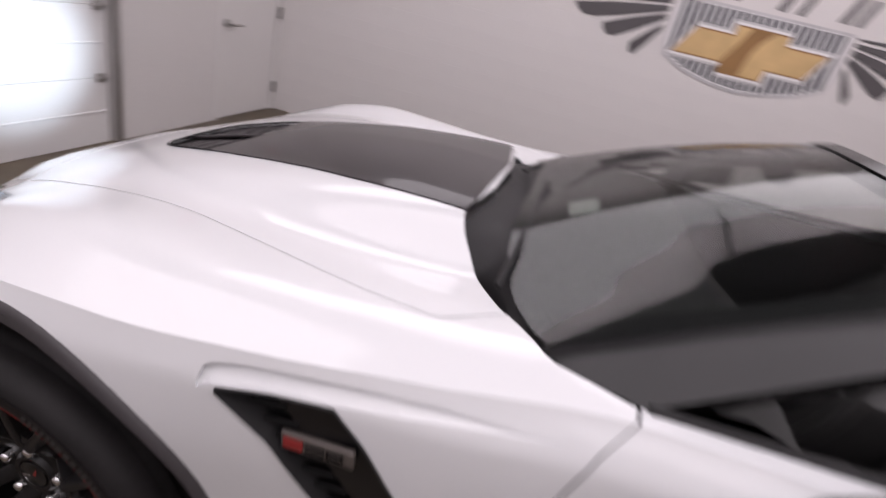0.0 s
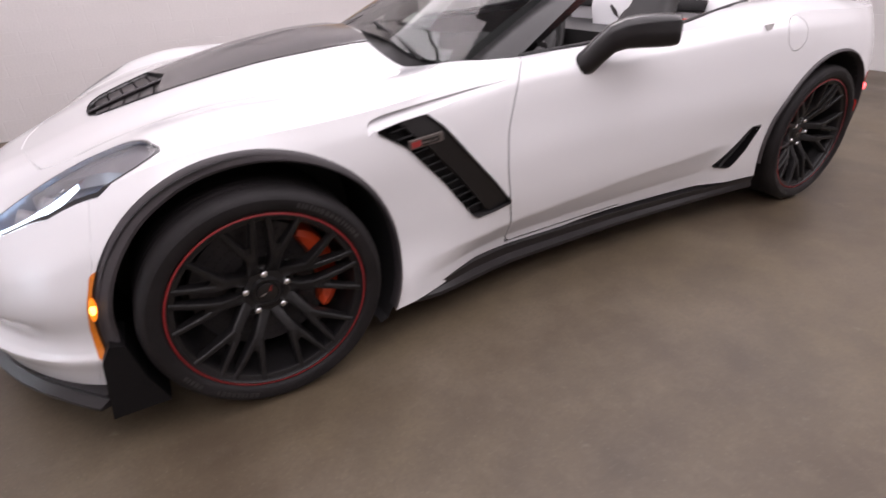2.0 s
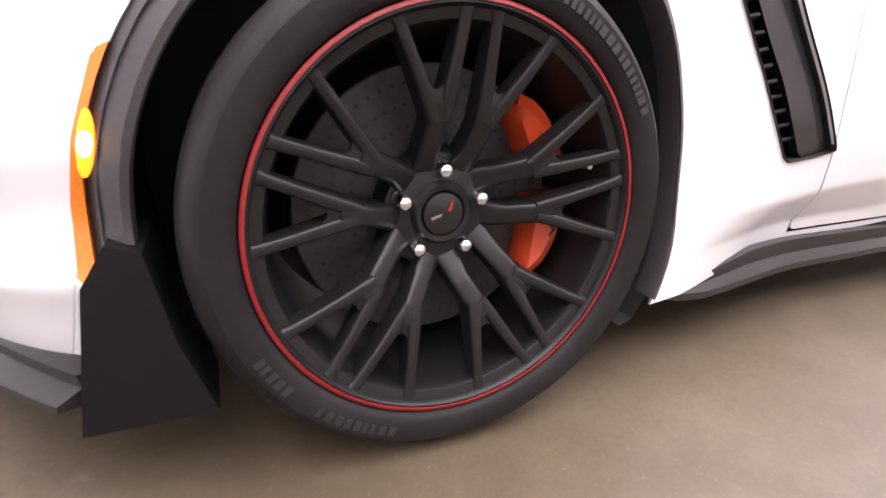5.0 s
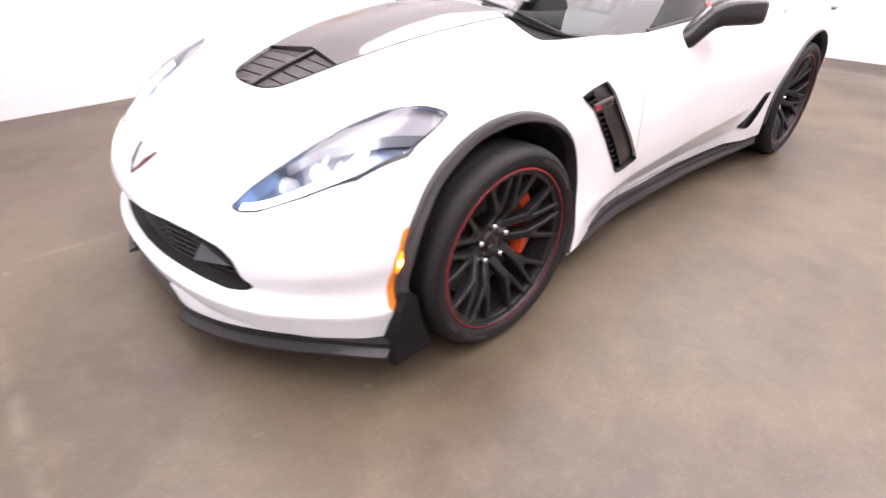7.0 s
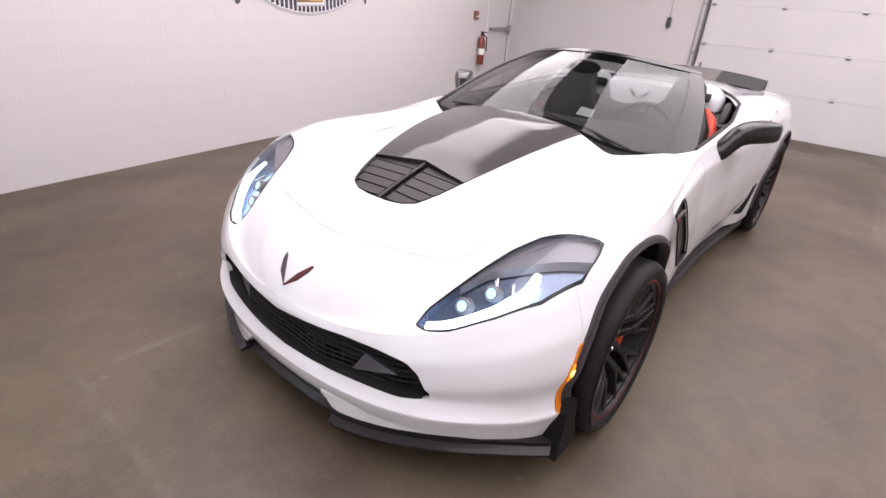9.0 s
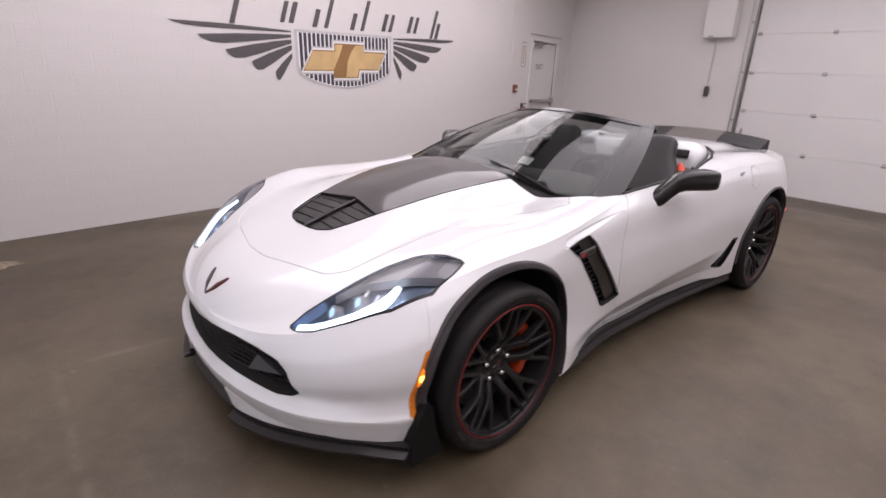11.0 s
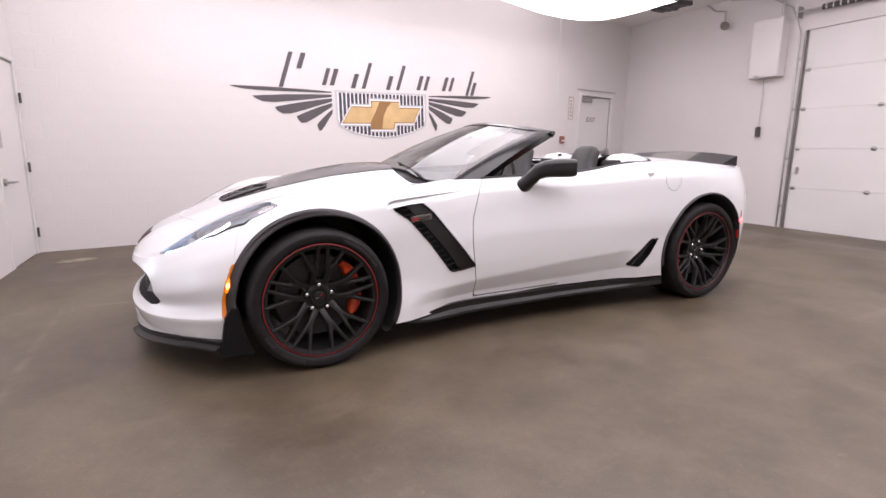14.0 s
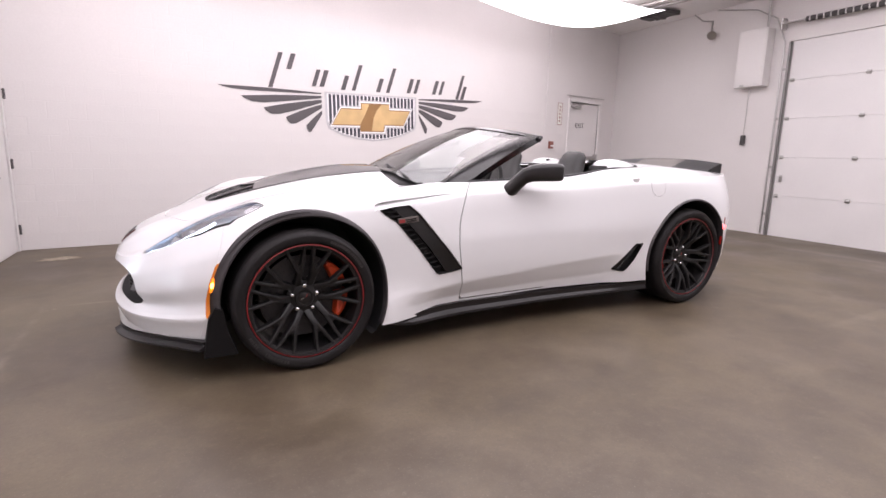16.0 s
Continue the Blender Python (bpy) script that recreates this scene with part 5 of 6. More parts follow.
part("dashboard", bm, LEATHER, car, "black dashboard", smooth=40)
bm = bmesh.new()
box(bm, (0.85, 0.20, 0.30), Matrix.Translation((1.45, YC, 0.50)), bevel=0.03)
part("console", bm, LEATHER, car, "black centre console", smooth=40)
wheel = empty("steering_wheel")
wheel.parent = car
bm = bmesh.new()
sm = Matrix.Translation((1.30, YC - 0.36, 0.795)) @ pose(0, 0, 0, 0, -68, 0)
tube(bm, [sm @ Vector((0.175 * math.cos(a), 0.175 * math.sin(a), 0)) for a in [2 * math.pi * k / 36 for k in range(36)]], 0.015, 8, closed=True)
part("steering_rim", bm, LEATHER, wheel, smooth=60)
bm = bmesh.new()
box(bm, (0.12, 0.13, 0.05), sm @ Matrix.Translation((0, 0, -0.02)), bevel=0.02)
for a in (0, 180, 90):
    box(bm, (0.15, 0.03, 0.015), sm @ pose(0, 0, 0, 0, 0, a) @ Matrix.Translation((0.09, 0, -0.005)))
part("steering_hub", bm, GLOSS_BLACK, wheel, smooth=40)
# body-coloured panel between the seats
bm = bmesh.new()
rows = []
for x, z, h in ((2.41, 0.990, 0.25), (2.30, 0.984, 0.245), (2.24, 0.965, 0.24), (2.215, 0.92, 0.225), (2.20, 0.84, 0.19), (2.17, 0.74, 0.15)):
    rows.append([bm.verts.new((x, YC + h * q / 4, z - 0.012 * (q / 4) ** 2)) for q in range(-4, 5)])
for a, b in zip(rows, rows[1:]):
    for k in range(8):
        bm.faces.new((a[k], a[k + 1], b[k + 1], b[k]))
fall = part("waterfall_panel", bm, PAINT, car, "white panel between the seats", smooth=40)
bm = bmesh.new()
for k in (-1, 1):
    pts = [(0, 0), (k * 0.022, 0.028), (k * 0.055, 0.050), (k * 0.060, 0.040), (k * 0.03, 0.012)]
    plate(bm, pts if k < 0 else pts[::-1], 0.003, Matrix(((0.0, 0.2, -1, 2.203), (1.3, 0, 0, YC), (0, 1.3, 0.2, 0.855), (0, 0, 0, 1))))
part("flag_mark", bm, DARK_METAL, fall)


def seat(y):
    st = empty("seat")
    st.parent = car
    def loft(name, sections, mat, label=""):
        bm = bmesh.new()
        rows = []
        for x, z, depth, half, lean in sections:
            ring = []
            for k in range(24):
                a = 2 * math.pi * k / 24
                q, r = math.copysign(abs(math.cos(a)) ** 0.55, math.cos(a)), math.copysign(abs(math.sin(a)) ** 0.55, math.sin(a))
                ring.append(bm.verts.new((x + q * depth * math.cos(lean), y + r * half, z - q * depth * math.sin(lean))))
            rows.append(ring)
        for a, b in zip(rows, rows[1:]):
            for k in range(24):
                bm.faces.new((a[k], a[(k + 1) % 24], b[(k + 1) % 24], b[k]))
        bm.faces.new(rows[0][::-1])
        bm.faces.new(rows[-1])
        return part(name, bm, mat, st, label, smooth=50)
    loft("backrest", [(1.76, 0.42, 0.08, 0.23, 0.25), (1.85, 0.60, 0.08, 0.24, 0.25), (1.945, 0.78, 0.066, 0.205, 0.25), (1.985, 0.86, 0.058, 0.155, 0.25), (2.012, 0.92, 0.052, 0.118, 0.3),
                      (2.034, 0.97, 0.048, 0.108, 0.3), (2.055, 1.015, 0.043, 0.098, 0.3), (2.065, 1.038, 0.03, 0.075, 0.35), (2.07, 1.044, 0.01, 0.05, 0.35)], LEATHER, "black seat back with built-in headrest")
    for k in (math.copysign(1, y - YC),):
        bm = bmesh.new()
        tube(bm, [(1.90, y + k * 0.225, 0.60), (1.97, y + k * 0.215, 0.73), (2.04, y + k * 0.175, 0.82), (2.09, y + k * 0.125, 0.875)], [0.035, 0.042, 0.036, 0.016], 12)
        part("bolster", bm, RED_LEATHER, st, "orange-red seat bolster", smooth=60)
    bm = bmesh.new()
    box(bm, (0.52, 0.48, 0.16), Matrix.Translation((1.48, y, 0.40)) @ pose(0, 0, 0, 0, -8, 0), bevel=0.05)
    part("cushion", bm, LEATHER, st, smooth=50)


for s in (-1, 1):
    seat(YC + s * 0.37)
    # body-coloured head fairing behind each seat, with a black panel let into its face
    fair = empty("roll_fairing")
    fair.parent = car
    bm = bmesh.new()
    rows = []
    for x, z, half in ((2.285, 0.900, 0.115), (2.300, 0.955, 0.135), (2.325, 0.988, 0.145), (2.40, 1.000, 0.148), (2.50, 0.993, 0.132), (2.60, 0.972, 0.095), (2.66, 0.945, 0.05)):
        ring = []
        for q in range(-6, 7):
            t = q / 6
            ring.append(bm.verts.new((x + 0.02 * t * t, YC + s * 0.37 + half * t, z - 0.085 * abs(t) ** 3.2 * min(1, half / 0.12))))
        rows.append([bm.verts.new((x + 0.02, YC + s * 0.37 - half, 0.84))] + ring + [bm.verts.new((x + 0.02, YC + s * 0.37 + half, 0.84))])
    for a, b in zip(rows, rows[1:]):
        for k in range(14):
            bm.faces.new((a[k], a[k + 1], b[k + 1], b[k]))
    bm.faces.new(rows[0])
    part("fairing_shell", bm, PAINT, fair, "white fairing shell", smooth=50)
    bm = bmesh.new()
    box(bm, (0.016, 0.17, 0.055), Matrix.Translation((2.288, YC + s * 0.37, 0.925)) @ pose(0, 0, 0, 0, 16, 0), bevel=0.006)
    part("fairing_panel", bm, MATT_BLACK, fair, "black panel in the fairing's face", smooth=40)
    bm = bmesh.new()
    tube(bm, [(2.10, YC + s * 0.60, 0.80), (2.18, YC + s * 0.60, 0.865), (2.29, YC + s * 0.585, 0.885), (2.36, YC + s * 0.57, 0.86)], [0.02, 0.032, 0.034, 0.02], 12)
    part("belt_guide", bm, LEATHER, car, "grey-black belt guide beside the seat", smooth=60)

# rear spoiler: three blades rising from the deck
sp = empty("rear_spoiler")
sp.parent = car
def blade(name, w0, w1, mat, label):
    bm = bmesh.new()
    rows = []
    for i in range(17):
        w = w0 + (w1 - w0) * i / 16
        a = abs(w)
        xr = 3.50 - 0.24 * a * a
        zt = 1.022 - 0.10 * a * a
        drop = 0.045 * max(0, (a - 0.42) / 0.165)
        prof = [(-0.19, -0.070), (-0.11, -0.036), (-0.02, -0.002), (0.0, 0.0), (0.006, -0.006), (0.002, -0.060 - drop), (-0.010, -0.066 - drop), (-0.05, -0.085 - drop), (-0.11, -0.10), (-0.19, -0.10)]
        rows.append([bm.verts.new((xr + dx, YC + w, zt + dz)) for dx, dz in prof])
    for a, b in zip(rows, rows[1:]):
        for k in range(10):
            bm.faces.new((a[k], a[(k + 1) % 10], b[(k + 1) % 10], b[k]))
    bm.faces.new(rows[0])
    bm.faces.new(rows[-1][::-1])
    part(name, bm, mat, sp, label, smooth=35)
blade("spoiler_end", -0.585, -0.22, MATT_BLACK, "satin black spoiler end")
blade("spoiler_middle", -0.22, 0.22, SMOKED, "smoke-grey spoiler middle blade")
blade("spoiler_end", 0.22, 0.585, MATT_BLACK, "satin black spoiler end")
for s in (-1, 1):
    bm = bmesh.new()
    z0 = 0.53
    box(bm, (0.018, 0.016, 0.20), Matrix.Translation((3.075, YC + s * (side_w(3.075, z0) - 0.003), z0 - 0.03)) @ pose(0, 0, 0, 0, 6, s * -14), bevel=0.004)
    mk = part("rear_marker", bm, RED_LENS, car, "red rear side marker lamp, lit")
    bm = bmesh.new()
    lathe(bm, [(0, 0.012), (0.014, 0.010), (0.019, 0)], 14, Matrix.Translation((3.075, YC + s * (side_w(3.075, z0) + 0.003), z0)) @ pose(0, 0, 0, 90 if s < 0 else -90, 0, 0))
    part("bulb", bm, RED_LIT, mk, smooth=60)
    # tail panel lamps
    bm = bmesh.new()
    box(bm, (0.02, 0.16, 0.09), Matrix.Translation((3.455, YC + s * 0.42, 0.74)) @ pose(0, 0, 0, 0, 0, s * -35), bevel=0.012)
    part("tail_lamp", bm, RED_LENS, car, smooth=40)

# low beams of the lit headlights
for s in (-1, 1):
    lamp = bpy.data.lights.new("low_beam", "SPOT")
    lamp.energy, lamp.color, lamp.spot_size, lamp.spot_blend, lamp.shadow_soft_size = 110, (0.74, 0.86, 1.0), radians(46), 0.8, 0.03
    ob = new("low_beam", lamp)
    ob.matrix_world = look((-0.70, YC + s * 0.62, 0.60), (-3.0, YC + s * 0.75, 0.50))
    tagged(ob, "headlight low beam shining on the wall ahead", "light")


# ---- on the walls ----
def on(m, x, y, z=0.0):
    return m @ Matrix.Translation((x, y, z))


# painted wall logo: wings, shield, cross, and plain bars for the lettering
LOGO = BACK @ Matrix.Translation((3.76, 1.70, 0.006)) @ pose(0, 0, 0, 0, 0, 1.7)
logo = tagged(empty("wall_logo"), "painted wall logo: grey wings, striped shield, gold cross", "wall logo")


def decal(name, pts, mat, lift=0.0, label=""):
    bm = bmesh.new()
    plate(bm, pts, 0.0008, LOGO @ Matrix.Translation((0, 0, lift)))
    return part(name, bm, mat, logo, label)


for k in (-1, 1):
    for i in range(5):
        reach = ((1.24, 1.0, 0.755, 0.50, 0.25), (1.18, 0.93, 0.70, 0.45, 0.18))[k > 0][i]
        x0, x1 = 0.715, 0.675 + reach
        y0, y1 = (0.035, 0.0, -0.045, -0.10, -0.175)[i], (0.06, -0.045, -0.165, -0.265, -0.36)[i]
        th = (0.035, 0.075, 0.10, 0.115, 0.12)[i]
        dx, dy = x1 - x0, y1 - y0
        top = [(x0, y0)] + [(x0 + dx * q, y0 + dy * q + 0.010 * math.sin(q * 3.1)) for q in (0.3, 0.6, 0.85, 1.0)]
        low = [(x0 + dx * q, y0 + dy * q - th * f) for q, f in ((0.96, 0.42), (0.88, 0.85), (0.74, 1.0), (0.5, 0.85), (0.25, 0.6), (0.0, 0.38))]
        pts = [(k * x, y) for x, y in top + low]
        decal("wing_feather", pts if k < 0 else pts[::-1], DECAL_GREY, label="dark grey painted feather")
shield = [(-0.675, 0.055), (0.675, 0.055), (0.672, -0.30), (0.64, -0.39), (0.45, -0.475), (0.22, -0.525), (0.0, -0.545), (-0.22, -0.525), (-0.45, -0.475), (-0.64, -0.39), (-0.672, -0.30)]
decal("shield_border", shield[::-1], DECAL_SILVER, 0.0002, "silver painted shield border")
inner = [(x * 0.955, -0.24 + (y + 0.24) * 0.93) for x, y in shield]
decal("shield_field", inner[::-1], DECAL_LIGHT, 0.0012)
for i in range(23):
    x = -0.605 + 1.21 * i / 22
    low = float(np.interp(abs(x), [0, 0.2, 0.43, 0.61, 0.64], [-0.515, -0.50, -0.45, -0.375, -0.30]))
    decal("shield_stripe", [(x - 0.0185, low), (x - 0.0185, 0.03), (x + 0.0185, 0.03), (x + 0.0185, low)][::-1], DECAL_NAVY, 0.0022)


def cross(a):
    return [(-0.47 - a, -0.335 - a), (-0.20, -0.335 - a), (-0.20, -0.41 - a), (0.14 + a, -0.41 - a), (0.16 + a, -0.325 - a), (0.46, -0.325 - a), (0.56 + 1.3 * a, -0.145 + a), (0.24, -0.145 + a),
            (0.24, -0.07 + a), (-0.17 - a, -0.07 + a), (-0.17 - a, -0.145 + a), (-0.46, -0.145 + a), (-0.58 - 1.3 * a, -0.335 - a)]


decal("cross_border", cross(0.046)[::-1], DECAL_SILVER, 0.0032, "silver outline of the cross")
decal("cross_border", cross(0.030)[::-1], DECAL_LIGHT, 0.0037, "pale inner outline of the cross")
decal("cross_border", cross(0.012)[::-1], DECAL_GOLD_DARK, 0.0040, "brown edge of the cross")
decal("cross", cross(0.0)[::-1], DECAL_GOLD, 0.0042, "gold painted cross")
decal("cross_shade", [(-0.06, -0.07), (0.12, -0.07), (0.05, -0.145), (0.0, -0.24), (-0.03, -0.41), (-0.20, -0.41), (-0.20, -0.335), (-0.12, -0.20)], DECAL_GOLD_DARK, 0.0052, "brown shaded part of the cross")
# lettering, as plain slanted bars of its size
for x, y, wide, high in ((-1.22, 0.205, 0.40, 0.40), (-0.74, 0.150, 0.27, 0.20), (-0.30, 0.190, 0.27, 0.32), (0.20, 0.190, 0.27, 0.32), (0.63, 0.140, 0.20, 0.19), (1.05, 0.145, 0.20, 0.19), (1.47, 0.175, 0.24, 0.34)):
    tall = high > 0.25
    for q, w, y0, y1 in (((-0.12 if x < -0.5 or x > 1.3 else 0.30), 0.026, -0.5, 0.5), ((0.26 if x < -0.5 or x > 1.3 else -0.24), 0.030, (0.05 if x < -1 else -0.5), (0.5 if x < -1 else (0.05 if tall else 0.5)))):
        cx = x + q * wide
        a, b = y0 * high, y1 * high
        decal("lettering_bar", [(cx - w + a * 0.36, y + a + 0.06), (cx + w + a * 0.36, y + a + 0.06), (cx + w + b * 0.36, y + b + 0.06), (cx - w + b * 0.36, y + b + 0.06)], DECAL_GREY)

# exit door
door = tagged(empty("door_1"), "white painted steel exit door with panic bar, closed", "door", kind="structure")
bm = bmesh.new()
box(bm, (0.78, 1.95, 0.045), on(BACK, 8.02, 0.98, -0.05), bevel=0.003)
part("leaf", bm, DOOR_PAINT, door)
for x in (7.60, 8.44):
    bm = bmesh.new()
    box(bm, (0.05, 2.0, 0.07), on(BACK, x, 1.0, -0.015), bevel=0.004)
    part("frame", bm, DOOR_PAINT, door)
bm = bmesh.new()
box(bm, (0.89, 0.05, 0.07), on(BACK, 8.02, 1.995, -0.015), bevel=0.004)
part("frame", bm, DOOR_PAINT, door)
bm = bmesh.new()
box(bm, (1.0, 0.015, 0.02), on(BACK, 8.02, 2.07, 0.008))
part("drip_strip", bm, STEEL, door)
bm = bmesh.new()
box(bm, (0.70, 0.045, 0.05), on(BACK, 8.03, 1.02, 0.02), bevel=0.01)
box(bm, (0.07, 0.12, 0.06), on(BACK, 8.36, 1.02, 0.02), bevel=0.012)
part("panic_bar", bm, STEEL, door, "grey steel panic bar")
bm = bmesh.new()
box(bm, (0.26, 0.06, 0.05), on(BACK, 7.76, 1.90, 0.01), bevel=0.01)
tube(bm, [on(BACK, 7.80, 1.92, 0.04).translation, on(BACK, 7.95, 1.95, 0.14).translation, on(BACK, 7.70, 1.97, 0.05).translation], 0.009, 6)
part("door_closer", bm, STEEL, door, "grey door closer")
bm = bmesh.new()
box(bm, (0.012, 1.9, 0.006), on(BACK, 8.418, 0.98, -0.022))
part("door_gap", bm, GAP, door)


def writing(name, text, size, m, mat, parent):
    cu = bpy.data.curves.new(name, "FONT")
    cu.body, cu.size, cu.align_x, cu.align_y, cu.extrude = text, size, "CENTER", "CENTER", 0.0008
    tmp = bpy.data.objects.new(name, cu)
    me = bpy.data.meshes.new_from_object(tmp)
    bpy.data.objects.remove(tmp)
    me.materials.append(mat)
    ob = new(name, me)
    ob.matrix_world = m
    ob.parent = parent
    return ob


writing("exit_lettering", "EXIT", 0.115, on(BACK, 7.93, 1.575, -0.025), DECAL_GREY, door)

sign = tagged(empty("wall_sign"), "narrow white safety sign with red print beside exit door", "sign")
bm = bmesh.new()
box(bm, (0.11, 0.37, 0.006), on(BACK, 7.36, 1.745, 0.008), bevel=0.001)
part("sign_board", bm, PAPER, sign)
for i in range(5):
    bm = bmesh.new()
    box(bm, (0.030, 0.038, 0.002), on(BACK, 7.36, 1.625 + 0.06 * i, 0.0125))
    part("print_bar", bm, SIGN_RED, sign)
bm = bmesh.new()
for dx, dy, lx, ly in ((0, 0.180, 0.11, 0.010), (0, -0.180, 0.11, 0.010), (0.050, 0, 0.010, 0.35), (-0.050, 0, 0.010, 0.35)):
    box(bm, (lx, ly, 0.003), on(BACK, 7.36 + dx, 1.745 + dy, 0.012))
part("sign_edge", bm, SIGN_RED, sign)

pull = tagged(empty("fire_alarm"), "small red fire alarm pull station on the wall", "fire alarm")
bm = bmesh.new()
box(bm, (0.085, 0.12, 0.045), on(BACK, 7.17, 1.215, 0.024), bevel=0.006)
part("alarm_box", bm, ALARM_RED, pull)
bm = bmesh.new()
box(bm, (0.06, 0.022, 0.012), on(BACK, 7.17, 1.20, 0.05), bevel=0.003)
part("alarm_handle", bm, DECAL_LIGHT, pull)
bm = bmesh.new()
tube(bm, [on(BACK, 7.02, 3.24, 0.012).translation, on(BACK, 7.02, 1.45, 0.012).translation], 0.009, 8)
tagged(part("conduit", bm, DOOR_PAINT, smooth=60), "thin white painted conduit down the wall", "conduit")

ext = tagged(empty("fire_extinguisher"), "red fire extinguisher hung on the wall by the exit", "fire extinguisher")
bm = bmesh.new()
em = on(BACK, 7.34, 0.50, 0.070) @ pose(0, 0, 0, -90, 0, 0)
lathe(bm, [(0.0, 0.0), (0.046, 0.0), (0.052, 0.010), (0.052, 0.34), (0.045, 0.38), (0.025, 0.405), (0.020, 0.43), (0.0, 0.43)], 24, em)
part("cylinder", bm, EXT_RED, ext, smooth=50)
bm = bmesh.new()
box(bm, (0.035, 0.05, 0.035), on(BACK, 7.34, 0.95, 0.070), bevel=0.006)
box(bm, (0.022, 0.012, 0.13), on(BACK, 7.34, 0.98, 0.10), bevel=0.003)
tube(bm, [on(BACK, 7.36, 0.94, 0.08).translation, on(BACK, 7.41, 0.90, 0.11).translation, on(BACK, 7.41, 0.70, 0.12).translation], 0.011, 8)
part("valve_head", bm, MATT_BLACK, ext, smooth=50)
bm = bmesh.new()
lathe(bm, [(0.0525, 0.15), (0.0532, 0.152), (0.0532, 0.24), (0.0525, 0.242)], 24, em)
part("print_band", bm, PAPER, ext, smooth=50)
bm = bmesh.new()
box(bm, (0.05, 0.25, 0.012), on(BACK, 7.34, 0.78, 0.008))
part("bracket", bm, STEEL, ext)


# sectional garage doors
def garage_door(name, m, x0, x1, tops, label, ribs=0):
    gd = tagged(empty(name), label, "garage door", kind="structure")
    z = 0.0
    for top in tops:
        bm = bmesh.new()
        box(bm, (x1 - x0, top - z - 0.0015, 0.045), on(m, (x0 + x1) / 2, (top + z) / 2, -0.034), bevel=0.0025)
        part("door_section", bm, PANEL_PAINT, gd)
        for r in range(ribs):
            bm = bmesh.new()
            box(bm, (x1 - x0 - 0.02, 0.012, 0.008), on(m, (x0 + x1) / 2, z + (top - z) * (r + 1) / (ribs + 1), -0.010), bevel=0.003)
            part("rib", bm, PANEL_PAINT, gd)
        if top < tops[-1]:
            for hx in [x0 + 0.05] + [x0 + 0.05 + 0.87 * q for q in range(1, 4)]:
                bm = bmesh.new()
                box(bm, (0.05, 0.05, 0.01), on(m, hx, top, -0.007), bevel=0.002)
                tube(bm, [on(m, hx - 0.03, top, 0.001).translation, on(m, hx + 0.03, top, 0.001).translation], 0.009, 8)
                part("hinge", bm, STEEL, gd, "steel hinge", smooth=40)
        z = top
    return gd


gd = garage_door("door_2", RIGHT, 3.12, 6.18, (0.56, 1.085, 1.60, 2.10, 2.60), "white sectional garage door, closed, with steel hinges")
for x in (3.09, 6.21):
    bm = bmesh.new()
    box(bm, (0.022, 2.60, 0.04), on(RIGHT, x, 1.30, 0.002), bevel=0.004)
    box(bm, (0.006, 2.60, 0.03), on(RIGHT, x + (0.018 if x < 4 else -0.018), 1.30, 0.016))
    part("track", bm, TRACK_GREY, gd, "grey steel door track")
    for z in (0.30, 0.95, 1.60, 2.25):
        bm = bmesh.new()
        box(bm, (0.05, 0.035, 0.012), on(RIGHT, x + (-0.03 if x < 4 else 0.03), z, 0.010), bevel=0.003)
        part("track_bracket", bm, STEEL, gd)
bm = bmesh.new()
box(bm, (0.03, 0.09, 0.03), on(RIGHT, 3.2, 0.80, 0.004), bevel=0.006)
part("latch_plate", bm, STEEL, gd)
garage_door("door_3", LEFT, 1.74, 4.88, (0.39, 0.78, 1.20, 1.62, 2.04, 2.48), "white ribbed sectional garage door, closed", 1)
bm = bmesh.new()
box(bm, (0.03, 2.5, 0.05), on(LEFT, 1.70, 1.25, 0.01))
tagged(part("trim", bm, STEEL), "grey steel door jamb trim", "trim", kind="structure")

# spring shaft over the right garage door
shaft = tagged(empty("spring_shaft"), "dark torsion spring shaft over the garage door", "door spring")
bm = bmesh.new()
tube(bm, [on(RIGHT, 2.98, 2.83, 0.09).translation, on(RIGHT, 6.3, 2.83, 0.09).translation], 0.014, 8)
part("shaft", bm, STEEL, shaft, smooth=50)
bm = bmesh.new()
tube(bm, [on(RIGHT, 3.30, 2.83, 0.09).translation, on(RIGHT, 4.6, 2.83, 0.09).translation], 0.034, 12)
part("spring", bm, DARK_METAL, shaft, smooth=50)
for i in range(16):
    bm = bmesh.new()
    box(bm, (0.02, 0.075, 0.075), on(RIGHT, 3.34 + 0.08 * i, 2.83, 0.09) @ pose(0, 0, 0, 0, 20, 0), bevel=0.01)
    part("coil", bm, STEEL, shaft)
for x in (3.0, 4.7, 6.25):
    bm = bmesh.new()
    box(bm, (0.02, 0.14, 0.12), on(RIGHT, x, 2.83, 0.05))
    part("shaft_bracket", bm, STEEL, shaft)

# grey box with its cable and pendant switch
eb = tagged(empty("electrical_box"), "white wall-mounted electrical cabinet with a hanging switch", "electrical box")
bm = bmesh.new()
box(bm, (0.41, 0.76, 0.16), on(RIGHT, 2.66, 2.43, 0.08), bevel=0.008)
part("cabinet", bm, DOOR_PAINT, eb)
bm = bmesh.new()
box(bm, (0.37, 0.70, 0.008), on(RIGHT, 2.66, 2.43, 0.163), bevel=0.003)
part("cabinet_door", bm, DOOR_PAINT, eb)
bm = bmesh.new()
box(bm, (0.06, 0.02, 0.02), on(RIGHT, 2.58, 2.07, 0.17), bevel=0.004)
part("latch", bm, STEEL, eb)
bm = bmesh.new()
